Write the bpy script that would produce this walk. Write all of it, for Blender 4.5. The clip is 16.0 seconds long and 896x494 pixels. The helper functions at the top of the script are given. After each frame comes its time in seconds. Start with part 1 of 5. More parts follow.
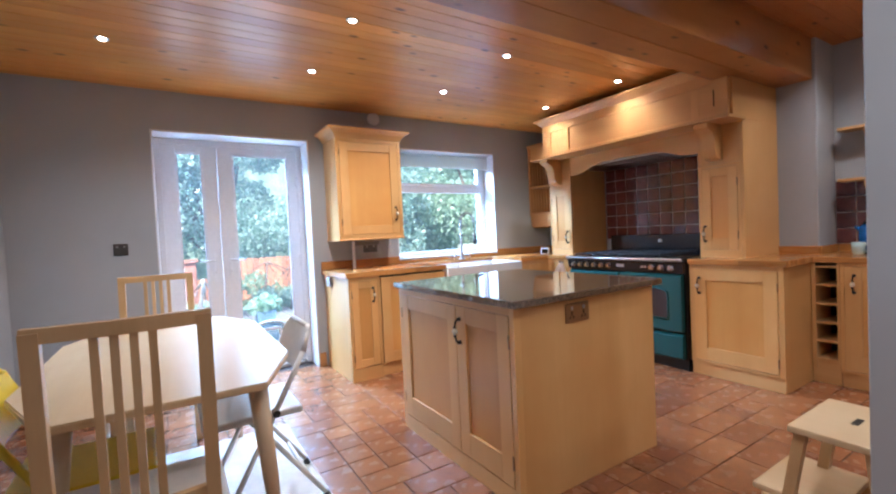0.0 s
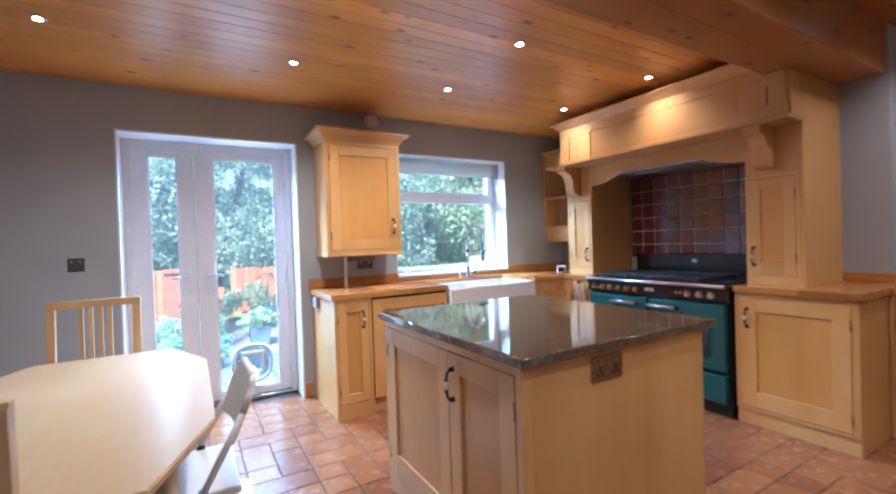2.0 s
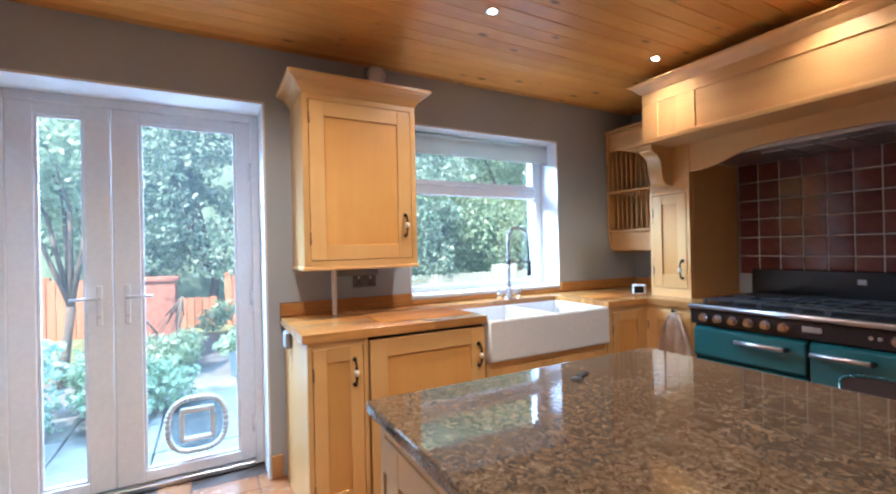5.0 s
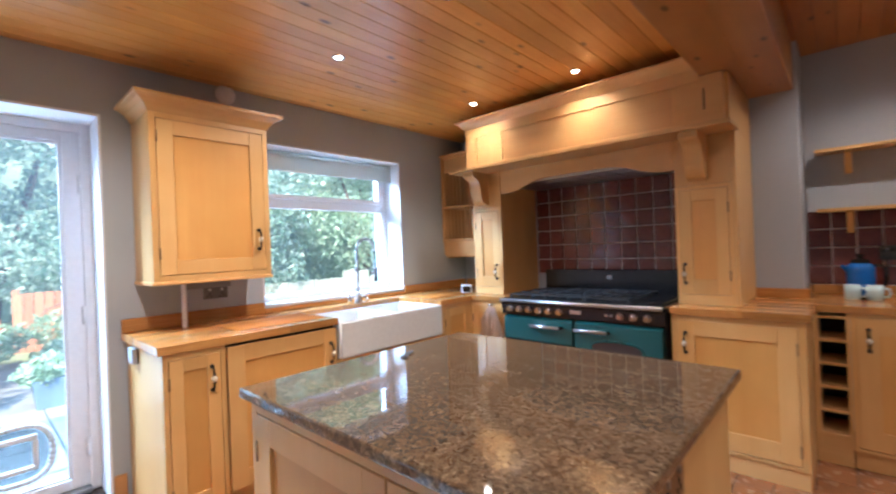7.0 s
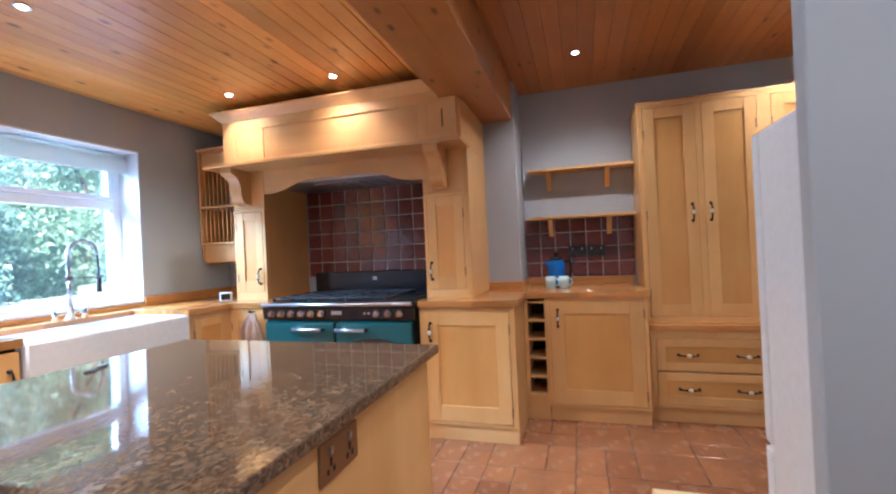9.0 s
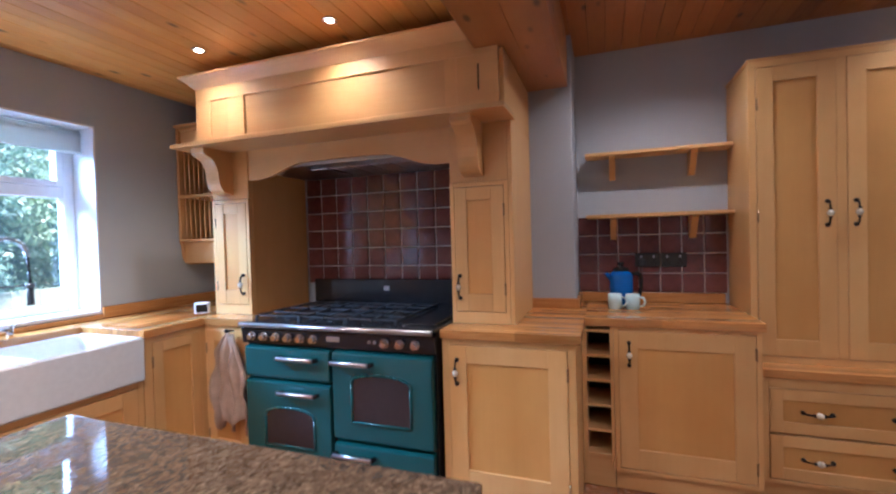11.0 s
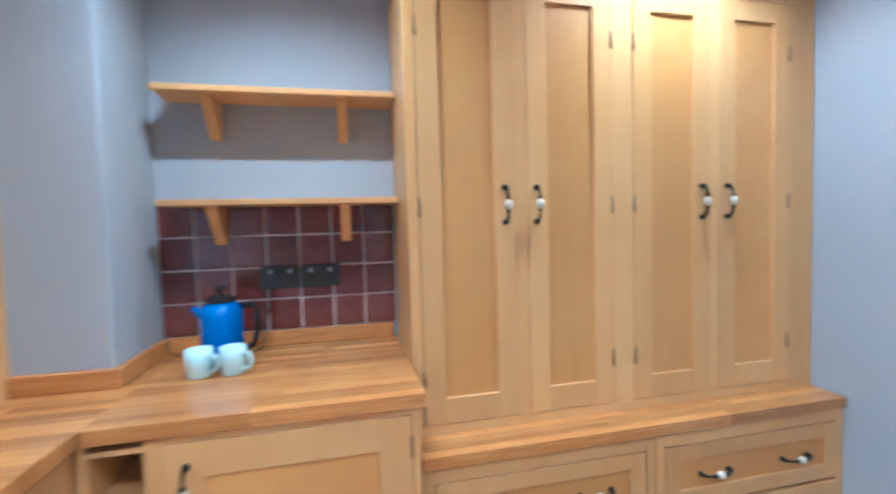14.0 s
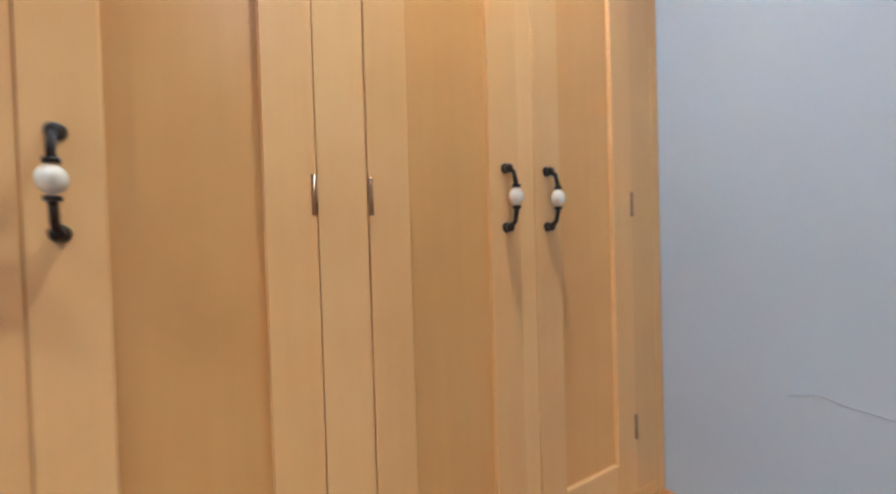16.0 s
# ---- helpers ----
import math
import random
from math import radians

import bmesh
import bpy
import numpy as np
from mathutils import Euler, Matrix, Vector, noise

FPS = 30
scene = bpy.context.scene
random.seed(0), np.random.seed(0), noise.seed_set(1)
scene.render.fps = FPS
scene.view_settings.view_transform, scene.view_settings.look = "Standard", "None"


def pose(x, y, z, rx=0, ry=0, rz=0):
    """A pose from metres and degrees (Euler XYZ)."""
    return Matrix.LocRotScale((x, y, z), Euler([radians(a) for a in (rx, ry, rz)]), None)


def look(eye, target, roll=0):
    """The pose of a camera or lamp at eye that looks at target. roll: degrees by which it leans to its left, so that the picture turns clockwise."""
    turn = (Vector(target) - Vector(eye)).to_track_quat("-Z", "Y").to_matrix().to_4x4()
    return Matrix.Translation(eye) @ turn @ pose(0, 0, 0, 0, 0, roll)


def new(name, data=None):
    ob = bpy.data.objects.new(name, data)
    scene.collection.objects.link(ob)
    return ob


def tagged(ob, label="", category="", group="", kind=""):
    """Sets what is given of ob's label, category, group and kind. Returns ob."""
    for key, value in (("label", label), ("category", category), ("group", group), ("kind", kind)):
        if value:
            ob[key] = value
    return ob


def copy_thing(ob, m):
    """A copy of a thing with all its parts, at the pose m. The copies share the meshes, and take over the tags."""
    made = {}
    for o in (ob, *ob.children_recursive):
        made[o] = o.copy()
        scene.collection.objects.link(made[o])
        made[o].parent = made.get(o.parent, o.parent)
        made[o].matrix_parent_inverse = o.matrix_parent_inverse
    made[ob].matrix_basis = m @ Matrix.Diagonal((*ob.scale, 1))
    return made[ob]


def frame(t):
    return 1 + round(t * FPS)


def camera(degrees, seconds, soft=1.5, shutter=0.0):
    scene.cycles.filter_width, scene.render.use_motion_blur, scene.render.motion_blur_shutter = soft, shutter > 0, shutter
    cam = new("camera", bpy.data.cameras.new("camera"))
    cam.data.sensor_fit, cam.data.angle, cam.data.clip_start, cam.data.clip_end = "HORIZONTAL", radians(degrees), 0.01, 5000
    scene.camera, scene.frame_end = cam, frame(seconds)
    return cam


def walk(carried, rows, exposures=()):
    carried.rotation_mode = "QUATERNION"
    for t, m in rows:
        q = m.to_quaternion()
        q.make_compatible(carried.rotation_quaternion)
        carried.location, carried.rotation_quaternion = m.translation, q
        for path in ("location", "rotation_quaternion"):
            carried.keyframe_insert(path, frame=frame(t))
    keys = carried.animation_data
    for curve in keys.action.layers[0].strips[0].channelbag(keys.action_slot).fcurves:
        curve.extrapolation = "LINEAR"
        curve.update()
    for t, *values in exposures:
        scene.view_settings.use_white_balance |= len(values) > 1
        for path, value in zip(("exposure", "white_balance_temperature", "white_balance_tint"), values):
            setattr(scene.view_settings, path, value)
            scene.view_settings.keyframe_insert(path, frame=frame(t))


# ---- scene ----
cam = camera(91.3, 16.0, soft=2.2, shutter=0.5)
PATH = [
    (0, (0.05, 0.017, 1.192), (1.117, 1.708, 1.129), -2.7),
    (0.5, (0.001, 0.049, 1.195), (1.089, 1.727, 1.144), -2.6),
    (1, (0.068, 0.113, 1.208), (1.16, 1.788, 1.165), -2.6),
    (1.5, (0.245, 0.227, 1.227), (1.334, 1.904, 1.189), -2.4),
    (2, (0.38, 0.374, 1.253), (1.395, 2.097, 1.23), -1.9),
    (2.5, (0.477, 0.609, 1.265), (1.413, 2.376, 1.25), -1.6),
    (3, (0.61, 0.826, 1.289), (1.53, 2.602, 1.281), -1.5),
    (3.2, (0.64, 0.905, 1.292), (1.566, 2.678, 1.288), -1.4),
    (5.3, (0.887, 1.497, 1.265), (1.861, 3.244, 1.275), -1.2),
    (5.5, (0.878, 1.462, 1.274), (1.909, 3.176, 1.283), -1.2),
    (6, (0.827, 1.337, 1.288), (2.022, 2.941, 1.297), -1.5),
    (6.5, (0.73, 1.201, 1.304), (2.064, 2.691, 1.314), -1.8),
    (7, (0.655, 1.124, 1.305), (2.134, 2.469, 1.309), -2.2),
    (7.5, (0.57, 1.045, 1.322), (2.218, 2.18, 1.319), -2.4),
    (8, (0.562, 0.94, 1.32), (2.355, 1.827, 1.313), -2.6),
    (8.5, (0.621, 0.866, 1.272), (2.51, 1.522, 1.264), -2.8),
    (9, (0.763, 0.878, 1.234), (2.678, 1.454, 1.246), -2.6),
    (9.2, (0.812, 0.904, 1.234), (2.727, 1.481, 1.245), -2.5),
    (11.3, (1.622, 1.176, 1.346), (3.505, 1.855, 1.308), -1.5),
    (11.5, (1.714, 1.18, 1.343), (3.595, 1.858, 1.315), -1.5),
    (12, (1.964, 1.152, 1.329), (3.839, 1.846, 1.308), -1.3),
    (12.5, (2.191, 1.135, 1.335), (4.11, 1.7, 1.305), -1.3),
    (13, (2.415, 0.977, 1.339), (4.392, 1.275, 1.304), -1.5),
    (13.5, (2.582, 0.784, 1.351), (4.581, 0.758, 1.296), -1.7),
    (14, (2.748, 0.641, 1.349), (4.696, 0.196, 1.254), -1.6),
    (14.5, (2.927, 0.503, 1.335), (4.704, -0.412, 1.254), -1.5),
    (15, (3.1, 0.273, 1.329), (4.732, -0.882, 1.26), -2.1),
    (15.5, (3.266, 0.061, 1.365), (4.896, -1.098, 1.312), -2.3),
    (16, (3.479, -0.084, 1.339), (5.153, -1.177, 1.301), -1.7),
]
# the film's own brightness and white balance along the walk
EXPOSURE = [(0.0, 2.28, 5600, 17), (3.0, 2.06, 5500, 18), (5.5, 2.04, 5950, 14), (7.0, 2.30, 5900, 16), (8.0, 2.48, 5350, 15), (9.0, 2.66, 5350, 14), (11.5, 2.26, 5200, 20), (12.0, 2.42, 5050, 18), (12.5, 2.84, 4700, 14), (13.0, 3.25, 4200, 3), (14.0, 3.42, 4150, -3), (14.5, 3.26, 4750, -1), (15.0, 3.28, 4700, 0), (16.0, 3.12, 4850, 2)]
walk(cam, [(t, look(eye, target, roll)) for t, eye, target, roll in PATH], EXPOSURE)

# ---- light levels ----
SKY, SUN, LAMP = 0.15, 3.2, 12.2
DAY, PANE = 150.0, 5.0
# ---- world, sun, lamps ----
world = bpy.data.worlds.new("sky")
scene.world = world
world.use_nodes = True
sky = world.node_tree.nodes.new("ShaderNodeTexSky")
sky.sky_type, sky.sun_disc = "NISHITA", False
sky.sun_elevation, sky.sun_rotation = radians(46), radians(225)
background = world.node_tree.nodes["Background"]
background.inputs["Strength"].default_value = SKY
world.node_tree.links.new(sky.outputs[0], background.inputs["Color"])

sun = new("sun", bpy.data.lights.new("sun", "SUN"))
sun.data.energy, sun.data.angle, sun.data.color = SUN, radians(0.6), (1.0, 0.94, 0.84)
sun.matrix_basis = look((-4, -4, 5.86), (0, 0, 0))

# added lamps that boost the garden's sky, just above and outside the two openings
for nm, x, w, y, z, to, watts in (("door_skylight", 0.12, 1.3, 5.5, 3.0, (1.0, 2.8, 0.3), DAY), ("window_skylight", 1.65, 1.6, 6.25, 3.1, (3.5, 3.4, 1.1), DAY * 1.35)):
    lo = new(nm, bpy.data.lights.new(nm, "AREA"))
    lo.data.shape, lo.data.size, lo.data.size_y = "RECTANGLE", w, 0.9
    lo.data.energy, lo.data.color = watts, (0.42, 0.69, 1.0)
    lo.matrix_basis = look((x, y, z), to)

# added area lamp that boosts the daylight in the door opening itself
for nm, x, w, z, h, watts in (("door_daylight", 0.56, 1.0, 1.08, 1.7, PANE),):
    lo = new(nm, bpy.data.lights.new(nm, "AREA"))
    lo.data.shape, lo.data.size, lo.data.size_y = "RECTANGLE", w, h
    lo.data.energy, lo.data.color = watts, (0.45, 0.71, 1.0)
    lo.matrix_basis = look((x, 4.62, z), (x, 0, z - 0.9))


# ---- materials ----
def mat(name):
    m = bpy.data.materials.new(name)
    m.use_nodes = True
    nt = m.node_tree
    return m, nt, nt.nodes["Principled BSDF"]


def node(nt, kind, **values):
    n = nt.nodes.new(kind)
    for key, value in values.items():
        if key in n.inputs:
            n.inputs[key].default_value = value
    return n


def ramp(nt, fac, stops):
    r = nt.nodes.new("ShaderNodeValToRGB")
    r.color_ramp.elements[0].position, r.color_ramp.elements[0].color = stops[0][0], (*stops[0][1], 1)
    r.color_ramp.elements[1].position, r.color_ramp.elements[1].color = stops[-1][0], (*stops[-1][1], 1)
    for p, c in stops[1:-1]:
        r.color_ramp.elements.new(p).color = (*c, 1)
    nt.links.new(fac, r.inputs[0])
    return r.outputs[0]


def coords(nt, scale, kind="Object"):
    t = nt.nodes.new("ShaderNodeTexCoord")
    m = node(nt, "ShaderNodeMapping", Scale=scale)
    nt.links.new(t.outputs[kind], m.inputs["Vector"])
    return m.outputs[0]


def noise_tex(nt, vec, scale, detail=4.0, rough=0.55, distort=0.0):
    n = node(nt, "ShaderNodeTexNoise", Scale=scale, Detail=detail, Roughness=rough, Distortion=distort)
    nt.links.new(vec, n.inputs["Vector"])
    return n.outputs["Fac"]


def node_color(nt, vec, scale):
    n = node(nt, "ShaderNodeTexNoise", Scale=scale, Detail=2.0)
    nt.links.new(vec, n.inputs["Vector"])
    return n.outputs["Color"]


def mix(nt, fac, a, b, mode="MIX"):
    n = nt.nodes.new("ShaderNodeMix")
    n.data_type, n.blend_type = "RGBA", mode
    for sock, value in ((n.inputs[0], fac), (n.inputs[6], a), (n.inputs[7], b)):
        if isinstance(value, (int, float)):
            sock.default_value = value
        elif isinstance(value, tuple):
            sock.default_value = (*value, 1)
        else:
            nt.links.new(value, sock)
    return n.outputs[2]


def bump(nt, bsdf, height, strength=0.15, distance=0.01):
    b = node(nt, "ShaderNodeBump", Strength=strength, Distance=distance)
    nt.links.new(height, b.inputs["Height"])
    nt.links.new(b.outputs[0], bsdf.inputs["Normal"])


def random_value(nt, island=False):
    if island:
        return nt.nodes.new("ShaderNodeNewGeometry").outputs["Random Per Island"]
    return nt.nodes.new("ShaderNodeObjectInfo").outputs["Random"]


def paint(name, color, rough=0.6, var=0.06, scale=2.0, metal=0.0, grain=0.05):
    m, nt, b = mat(name)
    v = coords(nt, (1, 1, 1))
    n = noise_tex(nt, v, scale, 5)
    lo, hi = tuple(c * (1 - var) for c in color), tuple(min(1, c * (1 + var)) for c in color)
    nt.links.new(ramp(nt, n, [(0.3, lo), (0.7, hi)]), b.inputs["Base Color"])
    b.inputs["Roughness"].default_value, b.inputs["Metallic"].default_value = rough, metal
    if grain:
        bump(nt, b, noise_tex(nt, v, 260, 2), grain, 0.002)
    return m


def wood(name, dark, light, along="z", rough=0.42, fine=1.0, island=False, knots=False, var=0.25, coat=0.0, fibres=0.16):
    m, nt, b = mat(name)
    s = {"x": (0.06, 1, 1), "y": (1, 0.06, 1), "z": (1, 1, 0.06)}[along]
    base = coords(nt, s)
    rnd = random_value(nt, island)
    shift = node(nt, "ShaderNodeVectorMath")
    shift.operation = "ADD"
    scaled = node(nt, "ShaderNodeMath")
    scaled.operation = "MULTIPLY"
    scaled.inputs[1].default_value = 7.3
    nt.links.new(rnd, scaled.inputs[0])
    nt.links.new(base, shift.inputs[0])
    nt.links.new(scaled.outputs[0], shift.inputs[1])
    vec = shift.outputs[0]
    broad = noise_tex(nt, vec, 5 * fine, 3, 0.5, 0.6)
    fibre = noise_tex(nt, vec, 90 * fine, 4, 0.6)
    col = ramp(nt, broad, [(0.3, dark), (0.7, light)])
    col = mix(nt, fibres, col, ramp(nt, fibre, [(0.35, dark), (0.65, light)]))
    cloud = noise_tex(nt, coords(nt, (1, 1, 1)), 3.2, 3)
    col = mix(nt, ramp(nt, cloud, [(0.35, (0, 0, 0)), (0.7, (0.45, 0.45, 0.45))]), col, tuple(c * k for c, k in zip(dark, (0.95, 0.86, 0.72))))
    hsv = node(nt, "ShaderNodeHueSaturation")
    tone = node(nt, "ShaderNodeMapRange")
    tone.inputs["To Min"].default_value, tone.inputs["To Max"].default_value = 1 - var, 1 + var
    nt.links.new(rnd, tone.inputs["Value"])
    nt.links.new(tone.outputs[0], hsv.inputs["Value"])
    nt.links.new(col, hsv.inputs["Color"])
    out = hsv.outputs[0]
    if knots:
        kv = coords(nt, {"x": (0.45, 1, 1), "y": (1, 0.45, 1), "z": (1, 1, 0.45)}[along])
        vor = node(nt, "ShaderNodeTexVoronoi", Scale=8.0, Randomness=1.0)
        nt.links.new(kv, vor.inputs["Vector"])
        spot = ramp(nt, vor.outputs["Distance"], [(0.06, (0.9, 0.9, 0.9)), (0.15, (0, 0, 0))])
        out = mix(nt, spot, out, tuple(c * 0.22 for c in dark))
    nt.links.new(out, b.inputs["Base Color"])
    b.inputs["Roughness"].default_value = rough
    b.inputs["Coat Weight"].default_value = coat
    b.inputs["Coat Roughness"].default_value = 0.22
    bump(nt, b, fibre, 0.06, 0.002)
    return m


def plain(name, color, rough=0.4, metal=0.0):
    m, nt, b = mat(name)
    n = noise_tex(nt, coords(nt, (1, 1, 1)), 35, 3)
    nt.links.new(ramp(nt, n, [(0.3, tuple(c * 0.93 for c in color)), (0.7, color)]), b.inputs["Base Color"])
    b.inputs["Roughness"].default_value, b.inputs["Metallic"].default_value = rough, metal
    return m


def glass(name, tint=(1, 1, 1)):
    m = bpy.data.materials.new(name)
    m.use_nodes = True
    nt = m.node_tree
    nt.nodes.clear()
    out = nt.nodes.new("ShaderNodeOutputMaterial")
    clear = node(nt, "ShaderNodeBsdfTransparent", Color=(*tint, 1))
    gloss = node(nt, "ShaderNodeBsdfGlossy", Roughness=0.02)
    fres = node(nt, "ShaderNodeFresnel", IOR=1.35)
    mixer = nt.nodes.new("ShaderNodeMixShader")
    nt.links.new(fres.outputs[0], mixer.inputs[0])
    nt.links.new(clear.outputs[0], mixer.inputs[1])
    nt.links.new(gloss.outputs[0], mixer.inputs[2])
    # faint translucent layer paints the overbright garden's haze onto the glass
    film = node(nt, "ShaderNodeBsdfTranslucent", Color=(0.9, 0.9, 0.9, 1))
    hazed = nt.nodes.new("ShaderNodeMixShader")
    hazed.inputs[0].default_value = 0.007
    nt.links.new(mixer.outputs[0], hazed.inputs[1])
    nt.links.new(film.outputs[0], hazed.inputs[2])
    nt.links.new(hazed.outputs[0], out.inputs[0])
    return m


MAPLE = wood("maple", (0.62, 0.338, 0.112), (0.73, 0.438, 0.168), "z", 0.36, 0.6, var=0.08, coat=0.12, fibres=0.16)
MAPLE_PANEL = wood("maple_panel", (0.57, 0.275, 0.070), (0.69, 0.37, 0.110), "z", 0.36, 0.5, var=0.10, coat=0.12, fibres=0.16)
MAPLE_Y = wood("maple_across", (0.59, 0.32, 0.11), (0.71, 0.43, 0.172), "y", 0.40, 0.7, var=0.08, coat=0.08)
MAPLE_X = wood("maple_along", (0.59, 0.32, 0.11), (0.71, 0.43, 0.172), "x", 0.40, 0.7, var=0.08, coat=0.08)
OAK_Y = wood("oak_stave_across", (0.38, 0.148, 0.036), (0.62, 0.305, 0.09), "y", 0.24, 1.3, var=0.30, coat=0.3, fibres=0.55)
OAK_X = wood("oak_stave_along", (0.38, 0.148, 0.036), (0.62, 0.305, 0.09), "x", 0.24, 1.3, var=0.30, coat=0.3, fibres=0.55)
PINE = wood("pine_boards", (0.61, 0.238, 0.038), (0.82, 0.39, 0.088), "x", 0.40, 0.8, knots=True, var=0.16, coat=0.15, island=True, fibres=0.3)
# darker copy of the pine: weaker bounce light beyond the beam, in the colour
PINE_SHADED = wood("shaded_pine_boards", (0.37, 0.128, 0.024), (0.52, 0.215, 0.048), "x", 0.42, 0.8, knots=True, var=0.12, coat=0.1, island=True, fibres=0.3)
BEAM = wood("stained_beam", (0.35, 0.135, 0.033), (0.49, 0.215, 0.062), "x", 0.36, 0.6, knots=True, var=0.05, coat=0.1)
BEECH = wood("beech", (0.52, 0.33, 0.15), (0.68, 0.47, 0.25), "z", 0.4, 0.9, var=0.06)
BEECH_TOP = wood("beech_top", (0.62, 0.45, 0.25), (0.74, 0.59, 0.38), "y", 0.30, 0.5, var=0.03, coat=0.35, fibres=0.2)
BEECH_PALE = wood("pale_beech", (0.60, 0.46, 0.30), (0.72, 0.58, 0.41), "z", 0.36, 0.8, var=0.04, coat=0.2)
PLATE_WOOD = wood("rack_wood", (0.54, 0.27, 0.09), (0.66, 0.37, 0.14), "z", 0.4, 0.8, var=0.05)
SKIRT = wood("oak_trim", (0.36, 0.16, 0.05), (0.50, 0.25, 0.09), "y", 0.35, 0.9, var=0.1)
WALL = paint("grey_wall_paint", (0.395, 0.415, 0.44), 0.75, 0.06, 1.3, grain=0.08)
WHITE_WALL = paint("white_reveal_paint", (0.78, 0.78, 0.79), 0.6, 0.03, 2.0)
UPVC = plain("white_upvc", (0.80, 0.80, 0.82), 0.25)
APPLIANCE = plain("white_appliance", (0.72, 0.74, 0.77), 0.3)
CERAMIC = plain("white_fireclay", (0.70, 0.70, 0.69), 0.08)
IRON = plain("antique_iron", (0.035, 0.029, 0.026), 0.28, 0.8)
CREAM = plain("cream_ceramic", (0.68, 0.60, 0.47), 0.10)
CHROME = plain("chrome", (0.75, 0.75, 0.76), 0.12, 1.0)
STEEL = plain("brushed_steel", (0.55, 0.55, 0.56), 0.3, 1.0)
BRASS = plain("bronze_plate", (0.33, 0.21, 0.11), 0.35, 0.85)
GUNMETAL = plain("gunmetal", (0.16, 0.15, 0.14), 0.3, 0.9)
BLACK = plain("black_enamel", (0.012, 0.012, 0.014), 0.18)
BLACK_IRON = plain("black_cast_iron", (0.02, 0.02, 0.022), 0.5)
# near-black that stands for the shade inside gaps, slots and openings
DARK = plain("gap_shade", (0.02, 0.015, 0.01), 0.8)
GREEN = paint("green_enamel", (0.010, 0.068, 0.068), 0.16, 0.05, 4, grain=0.0)
OVEN_GLASS = plain("dark_oven_glass", (0.035, 0.025, 0.025), 0.1)
BLUE = plain("blue_enamel", (0.008, 0.14, 0.50), 0.15)
MUG = plain("pale_blue_glaze", (0.55, 0.74, 0.76), 0.2)
YELLOW = plain("yellow_plastic", (0.75, 0.52, 0.01), 0.35)
WHITE_METAL = plain("white_painted_steel", (0.75, 0.74, 0.72), 0.35)
WHITE_PAD = plain("white_vinyl", (0.74, 0.73, 0.70), 0.45)
BLACK_RUBBER = plain("black_rubber", (0.02, 0.02, 0.02), 0.6)
GLASS = glass("window_glass", (0.97, 0.99, 0.985))
GROUT = paint("grey_grout", (0.075, 0.05, 0.04), 0.9, 0.15, 12)
TILE_GROUT = paint("pale_grout", (0.70, 0.58, 0.53), 0.8, 0.08, 20)
CLOTH = paint("beige_towel", (0.40, 0.27, 0.19), 0.95, 0.12, 25, grain=0.6)
RUG = paint("pale_rug", (0.62, 0.58, 0.54), 0.95, 0.12, 9, grain=0.6)


def blind_cloth():
    m, nt, b = mat("white_blind_fabric")
    b.inputs["Base Color"].default_value, b.inputs["Roughness"].default_value = (0.80, 0.79, 0.76, 1), 0.8
    bump(nt, b, noise_tex(nt, coords(nt, (1, 1, 1)), 400, 2), 0.1, 0.001)
    thin = node(nt, "ShaderNodeBsdfTranslucent", Color=(0.80, 0.79, 0.74, 1))
    mixer = nt.nodes.new("ShaderNodeMixShader")
    mixer.inputs[0].default_value = 0.65
    nt.links.new(b.outputs[0], mixer.inputs[1])
    nt.links.new(thin.outputs[0], mixer.inputs[2])
    nt.links.new(mixer.outputs[0], nt.nodes["Material Output"].inputs[0])
    return m


SHADE = blind_cloth()


def lamp_glow():
    m, nt, b = mat("lamp_glow")
    b.inputs["Base Color"].default_value = (1, 0.9, 0.75, 1)
    b.inputs["Emission Color"].default_value = (1.0, 0.95, 0.85, 1)
    b.inputs["Emission Strength"].default_value = 25
    return m


def granite():
    m, nt, b = mat("brown_granite")
    v = coords(nt, (1, 1, 1))
    bend = mix(nt, 0.05, v, node_color(nt, v, 26))
    vor = node(nt, "ShaderNodeTexVoronoi", Scale=115.0, Randomness=1.0)
    nt.links.new(bend, vor.inputs["Vector"])
    grey = nt.nodes.new("ShaderNodeSeparateColor")
    nt.links.new(vor.outputs["Color"], grey.inputs[0])
    crystal = ramp(nt, grey.outputs[0], [(0.0, (0.050, 0.034, 0.022)), (0.3, (0.105, 0.065, 0.038)), (0.6, (0.165, 0.105, 0.062)), (0.85, (0.215, 0.145, 0.090)), (1.0, (0.30, 0.22, 0.145))])
    dark = noise_tex(nt, v, 105, 4, 0.65, 0.3)
    col = mix(nt, ramp(nt, dark, [(0.50, (0, 0, 0)), (0.64, (0.75, 0.75, 0.75))]), crystal, (0.026, 0.019, 0.015))
    fine = noise_tex(nt, v, 330, 3, 0.6)
    col = mix(nt, 0.28, col, ramp(nt, fine, [(0.35, (0.035, 0.024, 0.017)), (0.68, (0.24, 0.16, 0.10))]))
    patch = noise_tex(nt, v, 6, 3)
    col = mix(nt, ramp(nt, patch, [(0.42, (0, 0, 0)), (0.72, (0.40, 0.40, 0.40))]), col, (0.055, 0.039, 0.028))
    nt.links.new(col, b.inputs["Base Color"])
    b.inputs["Roughness"].default_value = 0.04
    b.inputs["IOR"].default_value = 1.72
    return m


